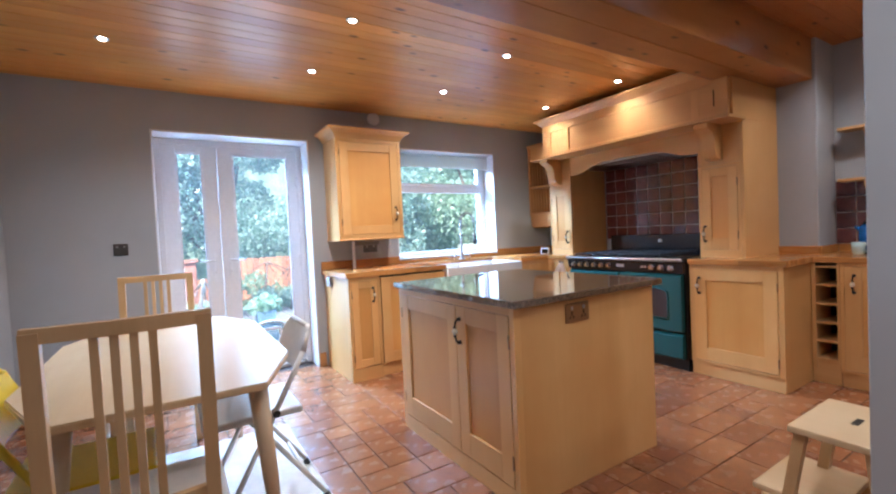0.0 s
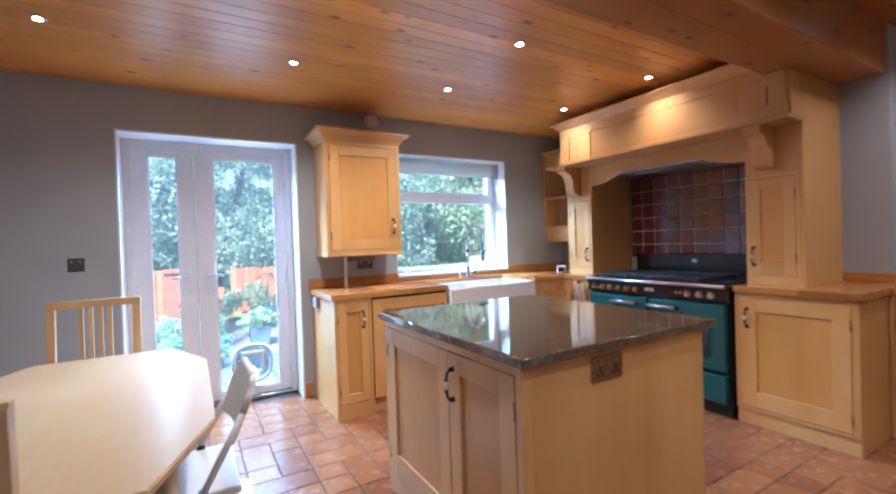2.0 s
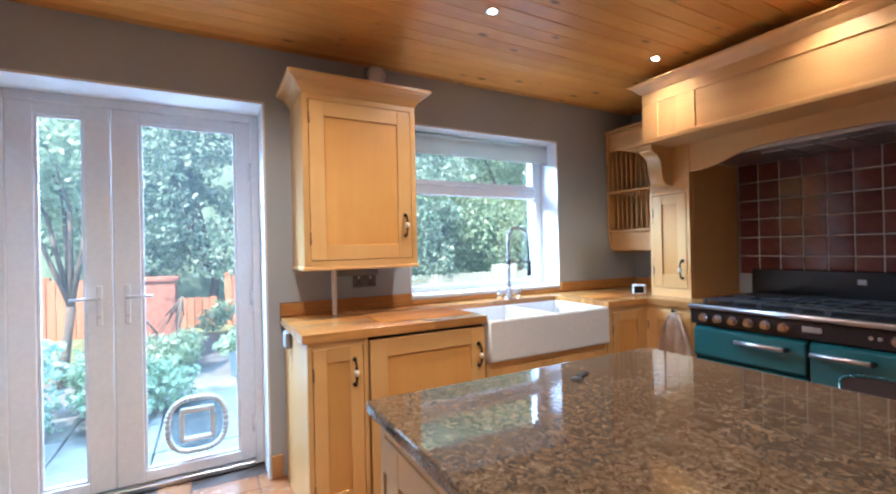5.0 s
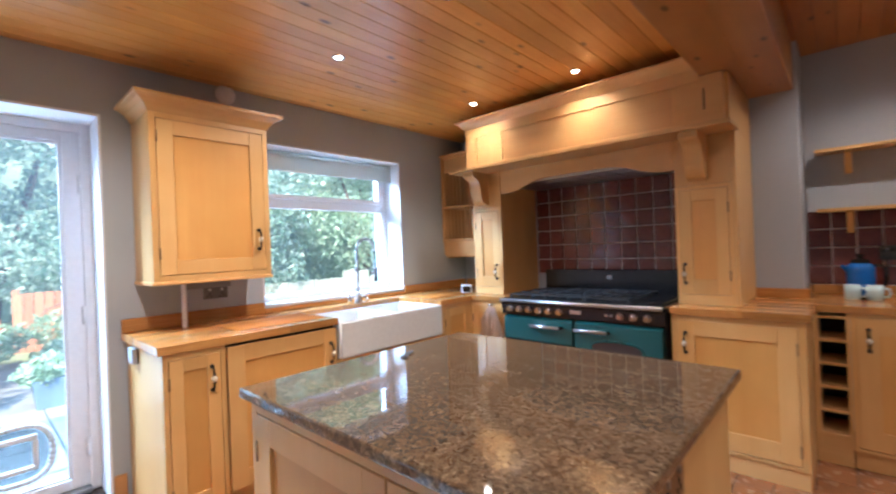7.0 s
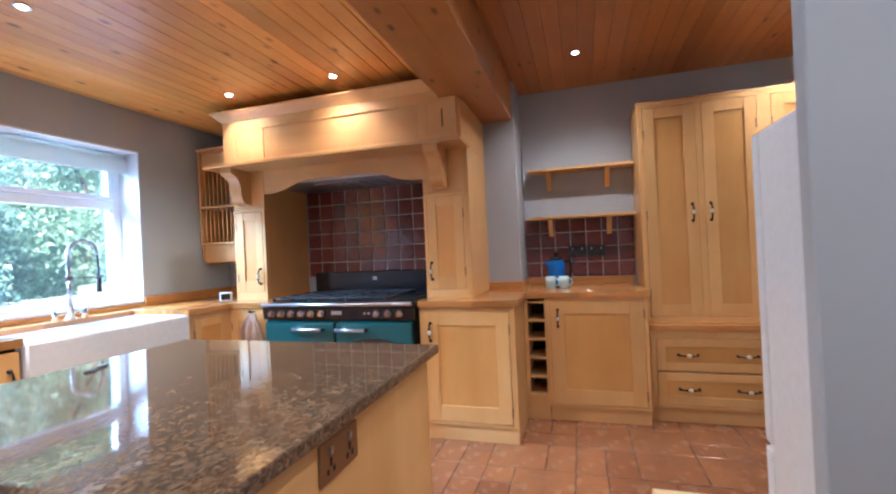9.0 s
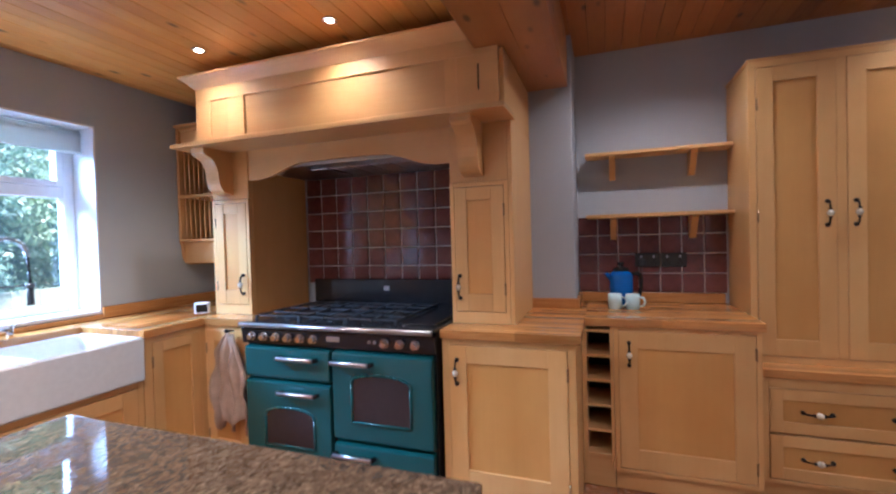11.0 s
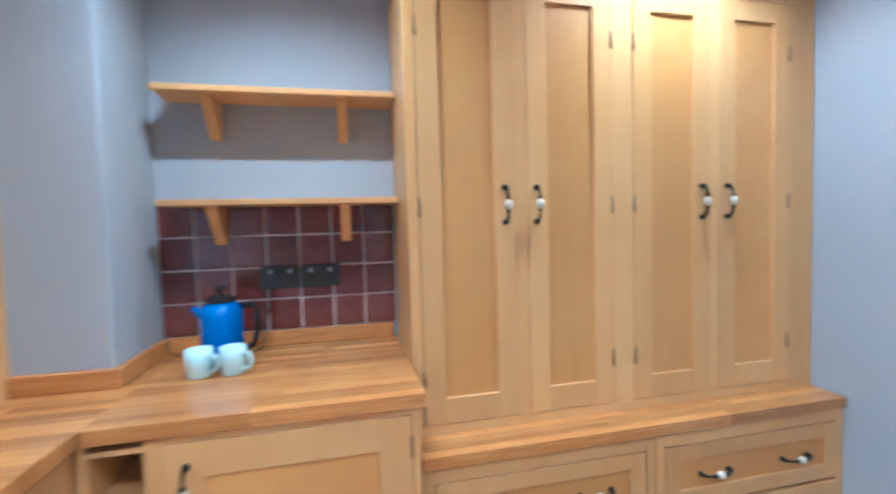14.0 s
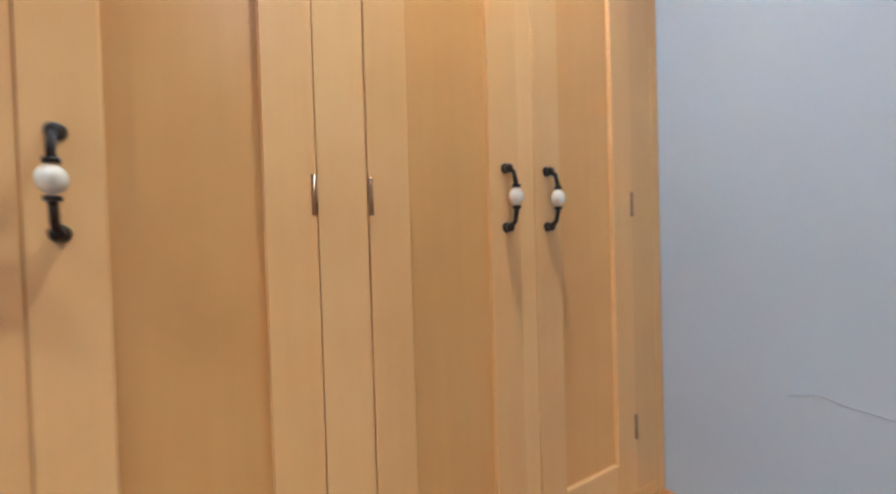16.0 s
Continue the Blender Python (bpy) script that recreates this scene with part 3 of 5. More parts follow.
# ---- window ----
FY = N + 0.19
win = thing("window_1", ((WX0 + WX1) / 2, FY, WZ0), "white plastic window with a narrow top light over one large pane", "window", kind="structure")
bm = bmesh.new()
x0, x1, z0, z1 = WX0 + 0.01, WX1 - 0.01, WZ0 + 0.022, WZ1 - 0.01
TR = 1.69
box(bm, x0, x0 + 0.06, FY, FY + 0.07, z0, z1, 0.005)
box(bm, x1 - 0.06, x1, FY, FY + 0.07, z0, z1, 0.005)
box(bm, x0 + 0.06, x1 - 0.06, FY + 0.001, FY + 0.069, z1 - 0.06, z1, 0.005)
box(bm, x0 + 0.06, x1 - 0.06, FY + 0.001, FY + 0.069, z0, z0 + 0.045, 0.005)
box(bm, x0 + 0.06, x1 - 0.06, FY + 0.001, FY + 0.069, TR - 0.035, TR + 0.035, 0.005)
part("window_frame", bm, UPVC, win)
bm = bmesh.new()
for a, b, c, d in ((x0 + 0.062, x0 + 0.1, TR + 0.036, z1 - 0.062), (x1 - 0.1, x1 - 0.062, TR + 0.036, z1 - 0.062), (x0 + 0.1, x1 - 0.1, TR + 0.036, TR + 0.07), (x0 + 0.1, x1 - 0.1, z1 - 0.095, z1 - 0.062)):
    box(bm, a, b, FY - 0.012, FY + 0.05, c, d, 0.004)
part("sash", bm, UPVC, win, "white top-hung opening sash")
for a, b in ((z0 + 0.045, TR - 0.035), (TR + 0.07, z1 - 0.095)):
    bm = bmesh.new()
    box(bm, x0 + 0.055, x1 - 0.055, FY + 0.03, FY + 0.036, a, b)
    p = part("pane", bm, GLASS, win)
    p.visible_shadow = False
bm = bmesh.new()
rod(bm, (x0 + 0.01, FY - 0.06, WZ1 - 0.055), (x1 - 0.01, FY - 0.06, WZ1 - 0.055), 0.036, sides=18)
box(bm, x0 + 0.012, x1 - 0.012, FY - 0.097, FY - 0.094, 1.93, WZ1 - 0.055)
rod(bm, (x0 + 0.012, FY - 0.0955, 1.93), (x1 - 0.012, FY - 0.0955, 1.93), 0.008)
single("roller_blind", bm, SHADE, (2.7, FY - 0.06, WZ1), "white roller blind, rolled up at the window head", "blind")

# ---- wall fittings ----
def plate(name, front, u, z, w, h, material, label, cat, gang=2, dark=True):
    t = thing(name, spot_on(front, u, 0, z), label, cat)
    bm = bmesh.new()
    box(bm, *front(u - w / 2, u + w / 2, 0.0, 0.007, z - h / 2, z + h / 2), 0.003)
    part("plate", bm, material, t)
    for k in range(gang):
        c = u + (k - (gang - 1) / 2) * w / max(gang, 1)
        bm = bmesh.new()
        box(bm, *front(c - 0.006, c + 0.006, 0.007, 0.012, z + 0.014, z + 0.03), 0.001)
        part("rocker", bm, STEEL, t)
        if dark:
            bm = bmesh.new()
            for du, dz, a, b in ((0, -0.002, 0.004, 0.009), (-0.011, -0.02, 0.004, 0.006), (0.011, -0.02, 0.004, 0.006)):
                box(bm, *front(c + du - a, c + du + a, 0.0068, 0.0078, z + dz - b, z + dz + b))
            part("slot", bm, DARK, t)
    return t


plate("light_switch", north(N), -0.27, 1.182, 0.09, 0.088, GUNMETAL, "square bronze light switch plate", "light switch", 2, False)
plate("wall_socket", north(N), 1.72, 1.075, 0.146, 0.07, GUNMETAL, "double dark metal wall socket under the cupboard", "socket")
bm = bmesh.new()
lathe(bm, [(0.0, 0.0), (0.062, 0.0), (0.064, 0.012), (0.058, 0.03), (0.03, 0.038), (0.0, 0.038)], (0, 0, 0), 28)
fan = single("smoke_alarm", bm, UPVC, (0, 0, 0), "round white alarm on the wall", "alarm", smooth=False)
fan.matrix_basis = pose(1.82, N, 2.36, 90, 0, 0)

# ---- downlights ----
light = thing("ceiling_downlight", (0, 0, 0), "small round recessed ceiling downlight, lit", "downlight", "ceiling downlights")
bm = bmesh.new()
lathe(bm, [(0.022, 0.0), (0.036, 0.0), (0.038, -0.003), (0.034, -0.006), (0.026, -0.007), (0.022, -0.004)], (0, 0, 0), 24)
part("bezel", bm, CHROME, light)
bm = bmesh.new()
lathe(bm, [(0.0, -0.002), (0.020, -0.002), (0.018, -0.006), (0.0, -0.008)], (0, 0, 0), 20)
part("bulb", bm, GLOW, light, "glowing bulb")
# last four are unseen, added to brighten cupboard fronts and the island's south side
SPOTS = [(x, y) for y in (3.22, 2.38) for x in (-0.22, 0.98, 2.10, 3.31)] + [(3.86, 0.850), (3.88, -0.50), (2.55, 0.852), (2.55, -0.385), (0.9, 0.3), (0.6, -1.2)]
lamp_data = bpy.data.lights.new("downlight", "SPOT")
lamp_data.energy, lamp_data.color = LAMP, (1.0, 0.93, 0.80)
lamp_data.spot_size, lamp_data.spot_blend, lamp_data.shadow_soft_size = radians(150), 1.0, 0.022
dim = lamp_data.copy()
dim.energy, dim.spot_size = LAMP * 0.36, radians(132)
soft_lamp = lamp_data.copy()
soft_lamp.energy, soft_lamp.spot_size = LAMP * 0.66, radians(140)
for i, (x, y) in enumerate(SPOTS):
    h = CEIL if y > 1.5 else CEIL_S
    m = pose(x, y, h - 0.0005)
    if i == 0:
        light.matrix_basis = m
    else:
        copy_thing(light, m)
    lo = new("downlight_lamp", dim if x > 3.2 and y > 1.5 or x < 0 else soft_lamp if y < 1 and x > 2 else lamp_data)
    lo.matrix_basis = pose(x, y, h - 0.03)


# ---- kitchen: worktops ----
def staves(parent, material, x0, x1, y0, y1, z0, z1, along):
    """Solid timber worktop of glued staves."""
    w = 0.034
    if along == "x":
        n = max(1, round((y1 - y0) / w))
        for i in range(n):
            a, b = y0 + (y1 - y0) * i / n, y0 + (y1 - y0) * (i + 1) / n
            cut = x0 + (x1 - x0) * random.uniform(0.25, 0.75)
            for p, q in ((x0, cut), (cut, x1)):
                part("stave", box(bmesh.new(), p, q, a, b, z0, z1, 0.0008), material, parent)
    else:
        n = max(1, round((x1 - x0) / w))
        for i in range(n):
            a, b = x0 + (x1 - x0) * i / n, x0 + (x1 - x0) * (i + 1) / n
            cut = y0 + (y1 - y0) * random.uniform(0.25, 0.75)
            for p, q in ((y0, cut), (cut, y1)):
                part("stave", box(bmesh.new(), a, b, p, q, z0, z1, 0.0008), material, parent)


TOP0, TOP = 0.862, 0.902
wt = thing("worktop", (1.7, 3.8, TOP0), "oak stave worktop with drainer grooves along the window wall", "worktop")
staves(wt, OAK_X, 1.222, 2.178, 3.44, N, TOP0, TOP, "x")
staves(wt, OAK_X, 2.178, 3.10, 3.93, N, TOP0, TOP, "x")
staves(wt, OAK_X, 3.10, E, 3.44, N, TOP0, TOP, "x")
staves(wt, OAK_Y, 3.47, E, 3.112, 3.44, TOP0, TOP - 0.001, "y")
bm = bmesh.new()
box(bm, 1.222, WX0, N - 0.02, N - 0.001, TOP, TOP + 0.075, 0.004)
box(bm, WX1, E - 0.02, N - 0.02, N - 0.001, TOP, TOP + 0.075, 0.004)
box(bm, WX0, WX1, N - 0.02, N - 0.001, TOP, TOP + 0.03, 0.004)
box(bm, E - 0.02, E - 0.001, 3.56, N - 0.02, TOP, TOP + 0.075, 0.004)
part("upstand", bm, OAK_X, wt, "oak upstand")
for a, b in ((1.62, 2.15), (3.15, 3.62)):
    for i in range(8):
        yy = 3.56 + i * 0.04
        bm = bmesh.new()
        rod(bm, (a, yy, TOP + 0.0015), (b, yy, TOP + 0.0015), 0.0058, sides=6)
        part("drainer_ridge", bm, OAK_X, wt)

wr = thing("worktop", (3.9, 1.2, TOP0), "oak stave worktop turning into the alcove", "worktop")
staves(wr, OAK_Y, 3.455, E, 1.262, 1.915, TOP0, TOP, "y")
staves(wr, OAK_Y, 3.898, ALC, 0.452, 1.262, TOP0, TOP - 0.0005, "y")
staves(wr, OAK_Y, E, ALC, 1.262, 1.324, TOP0, TOP - 0.001, "x")
bm = bmesh.new()
box(bm, E - 0.02, E - 0.001, 1.322, 1.60, TOP, TOP + 0.06, 0.003)
box(bm, E - 0.02, ALC - 0.02, 1.302, 1.3225, TOP, TOP + 0.06, 0.003)
box(bm, ALC - 0.02, ALC - 0.001, 0.47, 1.302, TOP, TOP + 0.06, 0.003)
part("upstand", bm, OAK_Y, wr, "oak upstand")

# ---- base cabinets under the window ----
f = north(3.47)
cab = thing("base_cabinet", (1.38, 3.7, 0), "narrow maple base cabinet at the worktop's end", "cabinet")
bm = bmesh.new()
box(bm, 1.245, 1.52, 3.49, N - 0.01, 0.0, TOP0 - 0.001, 0.002)
part("body", bm, MAPLE, cab, "pale maple carcass with a plain end panel")
frame_bars(f, 1.245, 1.52, 0.0, TOP0 - 0.002, 0.022, 0.03, 0.11, cab)
shaker(f, 1.270, 1.495, 0.115, 0.828, cab, rail=0.06, knob=[(1.455, 0.71)], hinge=[(1.27, 0.2), (1.27, 0.72)])

cab = thing("integrated_dishwasher", (1.85, 3.7, 0), "maple-fronted appliance with a dark gap above its door", "dishwasher")
bm = bmesh.new()
box(bm, 1.524, 2.172, 3.50, N - 0.01, 0.0, TOP0 - 0.001, 0.002)
part("body", bm, MAPLE, cab)
# near-black strip: shade of the gap above the door, put into colour
bm = bmesh.new()
box(bm, 1.526, 2.170, 3.484, 3.4995, 0.838, 0.8605)
part("gap", bm, DARK, cab)
bm = bmesh.new()
box(bm, 1.53, 2.168, 3.48, 3.499, 0.0, 0.112, 0.002)
part("plinth", bm, MAPLE_X, cab)
shaker(f, 1.530, 2.166, 0.115, 0.844, cab, rail=0.085, knob=[(2.125, 0.70)], n=0.002)

cab = thing("sink_cabinet", (2.63, 3.7, 0), "maple double-door cabinet under the sink", "cabinet")
bm = bmesh.new()
box(bm, 2.176, 3.098, 3.49, N - 0.01, 0.0, 0.64, 0.002)
part("body", bm, MAPLE, cab)
frame_bars(f, 2.176, 3.098, 0.0, 0.641, 0.03, 0.03, 0.11, cab)
shaker(f, 2.208, 2.636, 0.115, 0.608, cab, rail=0.075, knob=[(2.60, 0.5)])
shaker(f, 2.639, 3.066, 0.115, 0.608, cab, rail=0.075, knob=[(2.675, 0.5)])

cab = thing("corner_cabinet", (3.4, 3.6, 0), "maple corner base cabinet between sink and cooker", "cabinet")
bm = bmesh.new()
box(bm, 3.102, E - 0.01, 3.49, N - 0.01, 0.0, TOP0 - 0.001, 0.002)
box(bm, 3.522, E - 0.01, 3.118, 3.49, 0.0, TOP0 - 0.001, 0.002)
part("body", bm, MAPLE, cab)
frame_bars(f, 3.102, 3.50, 0.0, TOP0 - 0.002, 0.05, 0.03, 0.11, cab)
shaker(f, 3.154, 3.448, 0.115, 0.828, cab, rail=0.06, hinge=[(3.154, 0.2), (3.154, 0.72)])
fe = east(3.502)
frame_bars(fe, 3.118, 3.47, 0.0, TOP0 - 0.002, 0.025, 0.03, 0.11, cab)
shaker(fe, 3.145, 3.443, 0.115, 0.828, cab, rail=0.06, hinge=[(3.443, 0.2), (3.443, 0.72)])

# sink
sink = thing("belfast_sink", (2.64, 3.68, 0.645), "large white fireclay double-bowl butler sink", "sink")
bm = bmesh.new()
sx0, sx1, sy0, sy1, sz0, sz1, wl = 2.182, 3.096, 3.425, 3.925, 0.645, 0.872, 0.028
xs, ys = (sx0, sx0 + wl, 2.630, 2.660, sx1 - wl, sx1), (sy0, sy0 + wl, sy1 - wl, sy1)
deck = [[bm.verts.new((x, y, sz1)) for y in ys] for x in xs]
foot = [[bm.verts.new((x, y, sz0)) for y in (ys[0], ys[-1])] for x in (xs[0], xs[-1])]
for i in range(5):
    for j in range(3):
        if j == 1 and i in (1, 3):
            top4 = [deck[i][j], deck[i + 1][j], deck[i + 1][j + 1], deck[i][j + 1]]
            low4 = [bm.verts.new((v.co.x, v.co.y, sz0 + 0.03)) for v in top4]
            for k in range(4):
                bm.faces.new((top4[k], top4[(k + 1) % 4], low4[(k + 1) % 4], low4[k]))
            bm.faces.new(low4)
        else:
            bm.faces.new((deck[i][j], deck[i + 1][j], deck[i + 1][j + 1], deck[i][j + 1]))
bm.faces.new([deck[i][0] for i in range(6)] + [foot[1][0], foot[0][0]])
bm.faces.new([deck[i][3] for i in range(6)] + [foot[1][1], foot[0][1]])
bm.faces.new([deck[0][j] for j in range(4)] + [foot[0][1], foot[0][0]])
bm.faces.new([deck[5][j] for j in range(4)] + [foot[1][1], foot[1][0]])
bm.faces.new((foot[0][0], foot[0][1], foot[1][1], foot[1][0]))
bmesh.ops.recalc_face_normals(bm, faces=bm.faces)
bmesh.ops.bevel(bm, geom=[e for e in bm.edges if e.calc_face_angle(0) > 0.5], offset=0.009, segments=3, affect="EDGES")
for face in bm.faces:
    face.smooth = face.calc_area() < 0.004
part("basin", bm, CERAMIC, sink)
for x in (2.4, 2.87):
    bm = bmesh.new()
    lathe(bm, [(0.0, 0.0), (0.04, 0.0), (0.04, 0.003), (0.02, 0.004), (0.0, 0.002)], (x, 3.68, sz0 + 0.0305), 20)
    part("drain", bm, CHROME, sink)

# tall tap with a coiled pull-out spout and two side levers
tap = thing("kitchen_tap", (2.728, 3.985, TOP), "tall chrome kitchen tap with a coiled spring spout", "tap")
TPX, TPY = 2.728, 3.985
bm = bmesh.new()
lathe(bm, [(0.0, 0.0), (0.030, 0.0), (0.030, 0.010), (0.022, 0.018), (0.021, 0.075), (0.016, 0.085), (0.0, 0.085)], (TPX, TPY, TOP), 20)
rod(bm, (TPX, TPY, TOP + 0.08), (TPX, TPY, TOP + 0.27), 0.0125, sides=14)
part("stem", bm, STEEL, tap)
bm = bmesh.new()
rod(bm, (TPX - 0.085, TPY, TOP + 0.04), (TPX + 0.085, TPY, TOP + 0.04), 0.009, sides=12)
part("bridge", bm, CHROME, tap)
for sgn in (-1, 1):
    bm = bmesh.new()
    rod(bm, (TPX + sgn * 0.085, TPY, TOP), (TPX + sgn * 0.085, TPY, TOP + 0.05), 0.015, 0.012, 14)
    rod(bm, (TPX + sgn * 0.085, TPY, TOP + 0.05), (TPX + sgn * 0.10, TPY - 0.02, TOP + 0.075), 0.006, 0.007, 10)
    part("lever", bm, CHROME, tap, "small chrome lever")
hoop = [(TPX, TPY, TOP + 0.27), (TPX, TPY, TOP + 0.34), (TPX, TPY, TOP + 0.41)] + [(TPX + 0.078 * (1 - math.cos(a)), TPY - 0.012 * (1 - math.cos(a)), TOP + 0.41 + 0.09 * math.sin(a)) for a in [math.pi * i / 14 for i in range(1, 14)]] + [(TPX + 0.157, TPY - 0.024, TOP + 0.40), (TPX + 0.162, TPY - 0.024, TOP + 0.33), (TPX + 0.164, TPY - 0.024, TOP + 0.25)]
bm = bmesh.new()
tube(bm, hoop, 0.007, 8)
part("hose", bm, BLACK_RUBBER, tap)
bm = bmesh.new()
for a, b in zip(hoop[:-3], hoop[1:-2]):
    a, b = Vector(a), Vector(b)
    n = max(2, round((b - a).length / 0.0075))
    for k in range(n):
        p, d = a.lerp(b, k / n), (b - a).normalized() * 0.0022
        rod(bm, p - d, p + d, 0.0125, sides=10)
part("spring", bm, STEEL, tap, "coiled steel spring")
bm = bmesh.new()
rod(bm, (TPX + 0.164, TPY - 0.024, TOP + 0.26), (TPX + 0.164, TPY - 0.024, TOP + 0.155), 0.013, 0.016, 14)
part("spray_head", bm, BLACK_RUBBER, tap, "black spray head")
bm = bmesh.new()
rod(bm, (TPX, TPY, TOP + 0.243), (TPX, TPY, TOP + 0.272), 0.019, sides=14)
rod(bm, (TPX, TPY, TOP + 0.258), (TPX + 0.164, TPY - 0.024, TOP + 0.258), 0.0045, sides=8)
rod(bm, (TPX + 0.164, TPY - 0.024, TOP + 0.246), (TPX + 0.164, TPY - 0.024, TOP + 0.268), 0.02, sides=14)
part("holder", bm, GUNMETAL, tap, "dark collar and holder arm")

# ---- wall cabinet ----
f = north(3.78)
wc = thing("wall_cabinet", (1.61, 3.95, 1.165), "maple wall cabinet with a projecting cornice", "cabinet")
bm = bmesh.new()
box(bm, 1.300, 1.925, 3.80, N - 0.001, 1.185, 2.075, 0.002)
part("body", bm, MAPLE, wc)
frame_bars(f, 1.300, 1.925, 1.185, 2.075, 0.03, 0.03, 0.03, wc)
shaker(f, 1.333, 1.892, 1.218, 2.042, wc, rail=0.078, knob=[(1.853, 1.40)], hinge=[(1.333, 1.33), (1.333, 1.95)])
bm = bmesh.new()
box(bm, 1.292, 1.933, 3.757, N - 0.001, 1.165, 1.185, 0.004)
part("base_moulding", bm, MAPLE_X, wc)


def cornice(bm, x0, x1, y0, z0, steps, ymax):
    """Swept crown along west, front and east sides of a box."""
    prof = steps
    rings = []
    for off, dz in prof:
        rings.append([(x0 - off, ymax, z0 + dz), (x0 - off, y0 - off, z0 + dz), (x1 + off, y0 - off, z0 + dz), (x1 + off, ymax, z0 + dz)])
    vs = [[bm.verts.new(p) for p in r] for r in rings]
    for a, b in zip(vs, vs[1:]):
        for i in range(4):
            bm.faces.new((a[i], a[(i + 1) % 4], b[(i + 1) % 4], b[i]))
    bm.faces.new(vs[0])
    bm.faces.new(vs[-1])


bm = bmesh.new()
cornice(bm, 1.300, 1.925, 3.764, 2.075, [(0.003, 0.0), (0.008, 0.008), (0.014, 0.02), (0.03, 0.042), (0.052, 0.058), (0.07, 0.066), (0.074, 0.07), (0.074, 0.084)], N - 0.002)
part("cornice", bm, MAPLE_X, wc)
# grey tube hanging under it
bm = bmesh.new()
rod(bm, (1.50, 3.98, 0.90), (1.50, 3.98, 1.165), 0.014)
single("waste_pipe", bm, UPVC, (1.50, 3.98, TOP), "short white pipe between worktop and wall cabinet", "pipe")
bm = bmesh.new()
box(bm, 1.53, 1.78, 4.02, N - 0.004, 1.115, 1.15, 0.004)
single("under_cabinet_light", bm, plain("grey_plastic", (0.2, 0.2, 0.2), 0.5), (1.65, 4.06, 1.115), "slim grey light fitting under the wall cabinet", "light fitting")

# ---- island ----
isl = thing("kitchen_island", (1.72, 1.94, 0), "maple kitchen island with panelled doors", "kitchen island")
bm = bmesh.new()
box(bm, 1.262, 2.195, 1.405, 2.482, 0.0, 0.868, 0.003)
part("body", bm, MAPLE, isl, "plain maple side panels")
fw = lambda u0, u1, n0, n1, z0, z1: (1.245 - n1, 1.245 - n0, u0, u1, z0, z1)
frame_bars(fw, 1.405, 2.482, 0.0, 0.868, 0.032, 0.035, 0.085, isl)
shaker(fw, 1.440, 1.842, 0.09, 0.830, isl, rail=0.08, knob=[(1.808, 0.71)], hinge=[(1.44, 0.2), (1.44, 0.72)], bottom=0.12)
shaker(fw, 1.846, 2.447, 0.09, 0.830, isl, rail=0.08, hinge=[(2.447, 0.2), (2.447, 0.72)], bottom=0.12)
bm = bmesh.new()
box(bm, 1.206, 2.238, 1.372, 2.514, 0.869, 0.901, 0.008, segs=3)
single("granite_top", bm, GRANITE, (1.72, 1.94, 0.869), "polished brown speckled granite slab on the island", "worktop")
plate("island_socket", north(1.405), 1.608, 0.803, 0.155, 0.088, BRASS, "bronze double socket on the island's side", "socket")
bm = bmesh.new()
lathe(bm, [(0.0, 0.0), (0.018, 0.0), (0.016, 0.005), (0.0, 0.007)], (0, 0, 0), 14)
box(bm, 0.012, 0.085, -0.006, 0.006, 0.001, 0.006, 0.002)
box(bm, 0.03, 0.075, 0.006, 0.016, 0.001, 0.004, 0.001)
key = single("key", bm, plain("dark_plastic", (0.03, 0.03, 0.035), 0.4), (0, 0, 0), "small dark key lying on the granite", "key")
key.matrix_basis = pose(1.75, 2.36, 0.9015, 0, 0, 25)
bm = bmesh.new()
box(bm, 1.215, 1.2445, 3.86, 3.95, 0.765, 0.845, 0.004)
single("junction_box", bm, plain("grey_box_plastic", (0.35, 0.35, 0.36), 0.5), (1.23, 3.9, 0.765), "small grey electrical box on the cabinet's end panel", "junction box")

# ---- cooker surround ----
hood = thing("cooker_surround", (3.9, 2.56, TOP), "maple cooker mantel with canopy, corbels and side cupboards", "cooker hood")
PX = 3.653
for y0, y1, nm in ((1.602, 1.908, "side_cupboard"), (3.232, 3.525, "side_cupboard")):
    bm = bmesh.new()
    box(bm, PX + 0.02, E - 0.012, y0, y1, TOP, 2.02, 0.002)
    pc = part(nm, bm, MAPLE, hood)
    fp = east(PX)
    frame_bars(fp, y0, y1, TOP, 1.625, 0.022, 0.022, 0.06, hood)
    kn = y1 - 0.045 if y0 < 2 else y0 + 0.055
    hg = y0 + 0.024 if y0 < 2 else y1 - 0.024
    shaker(fp, y0 + 0.024, y1 - 0.024, TOP + 0.063, 1.600, hood, rail=0.065, knob=[(kn, 1.09)], hinge=[(hg, 1.08), (hg, 1.48)], bottom=0.09)
    bm = bmesh.new()
    box(bm, PX - 0.012, PX + 0.02, y0, y1, 1.627, 1.92, 0.002)
    part("fascia", bm, MAPLE, hood)
# plain tall side panel down to the worktop
bm = bmesh.new()
box(bm, 3.50, E - 0.001, 1.580, 1.601, 1.935, 2.222, 0.002)
box(bm, PX - 0.015, E - 0.001, 1.580, 1.601, TOP, 1.935, 0.002)
part("side_panel", bm, MAPLE, hood)
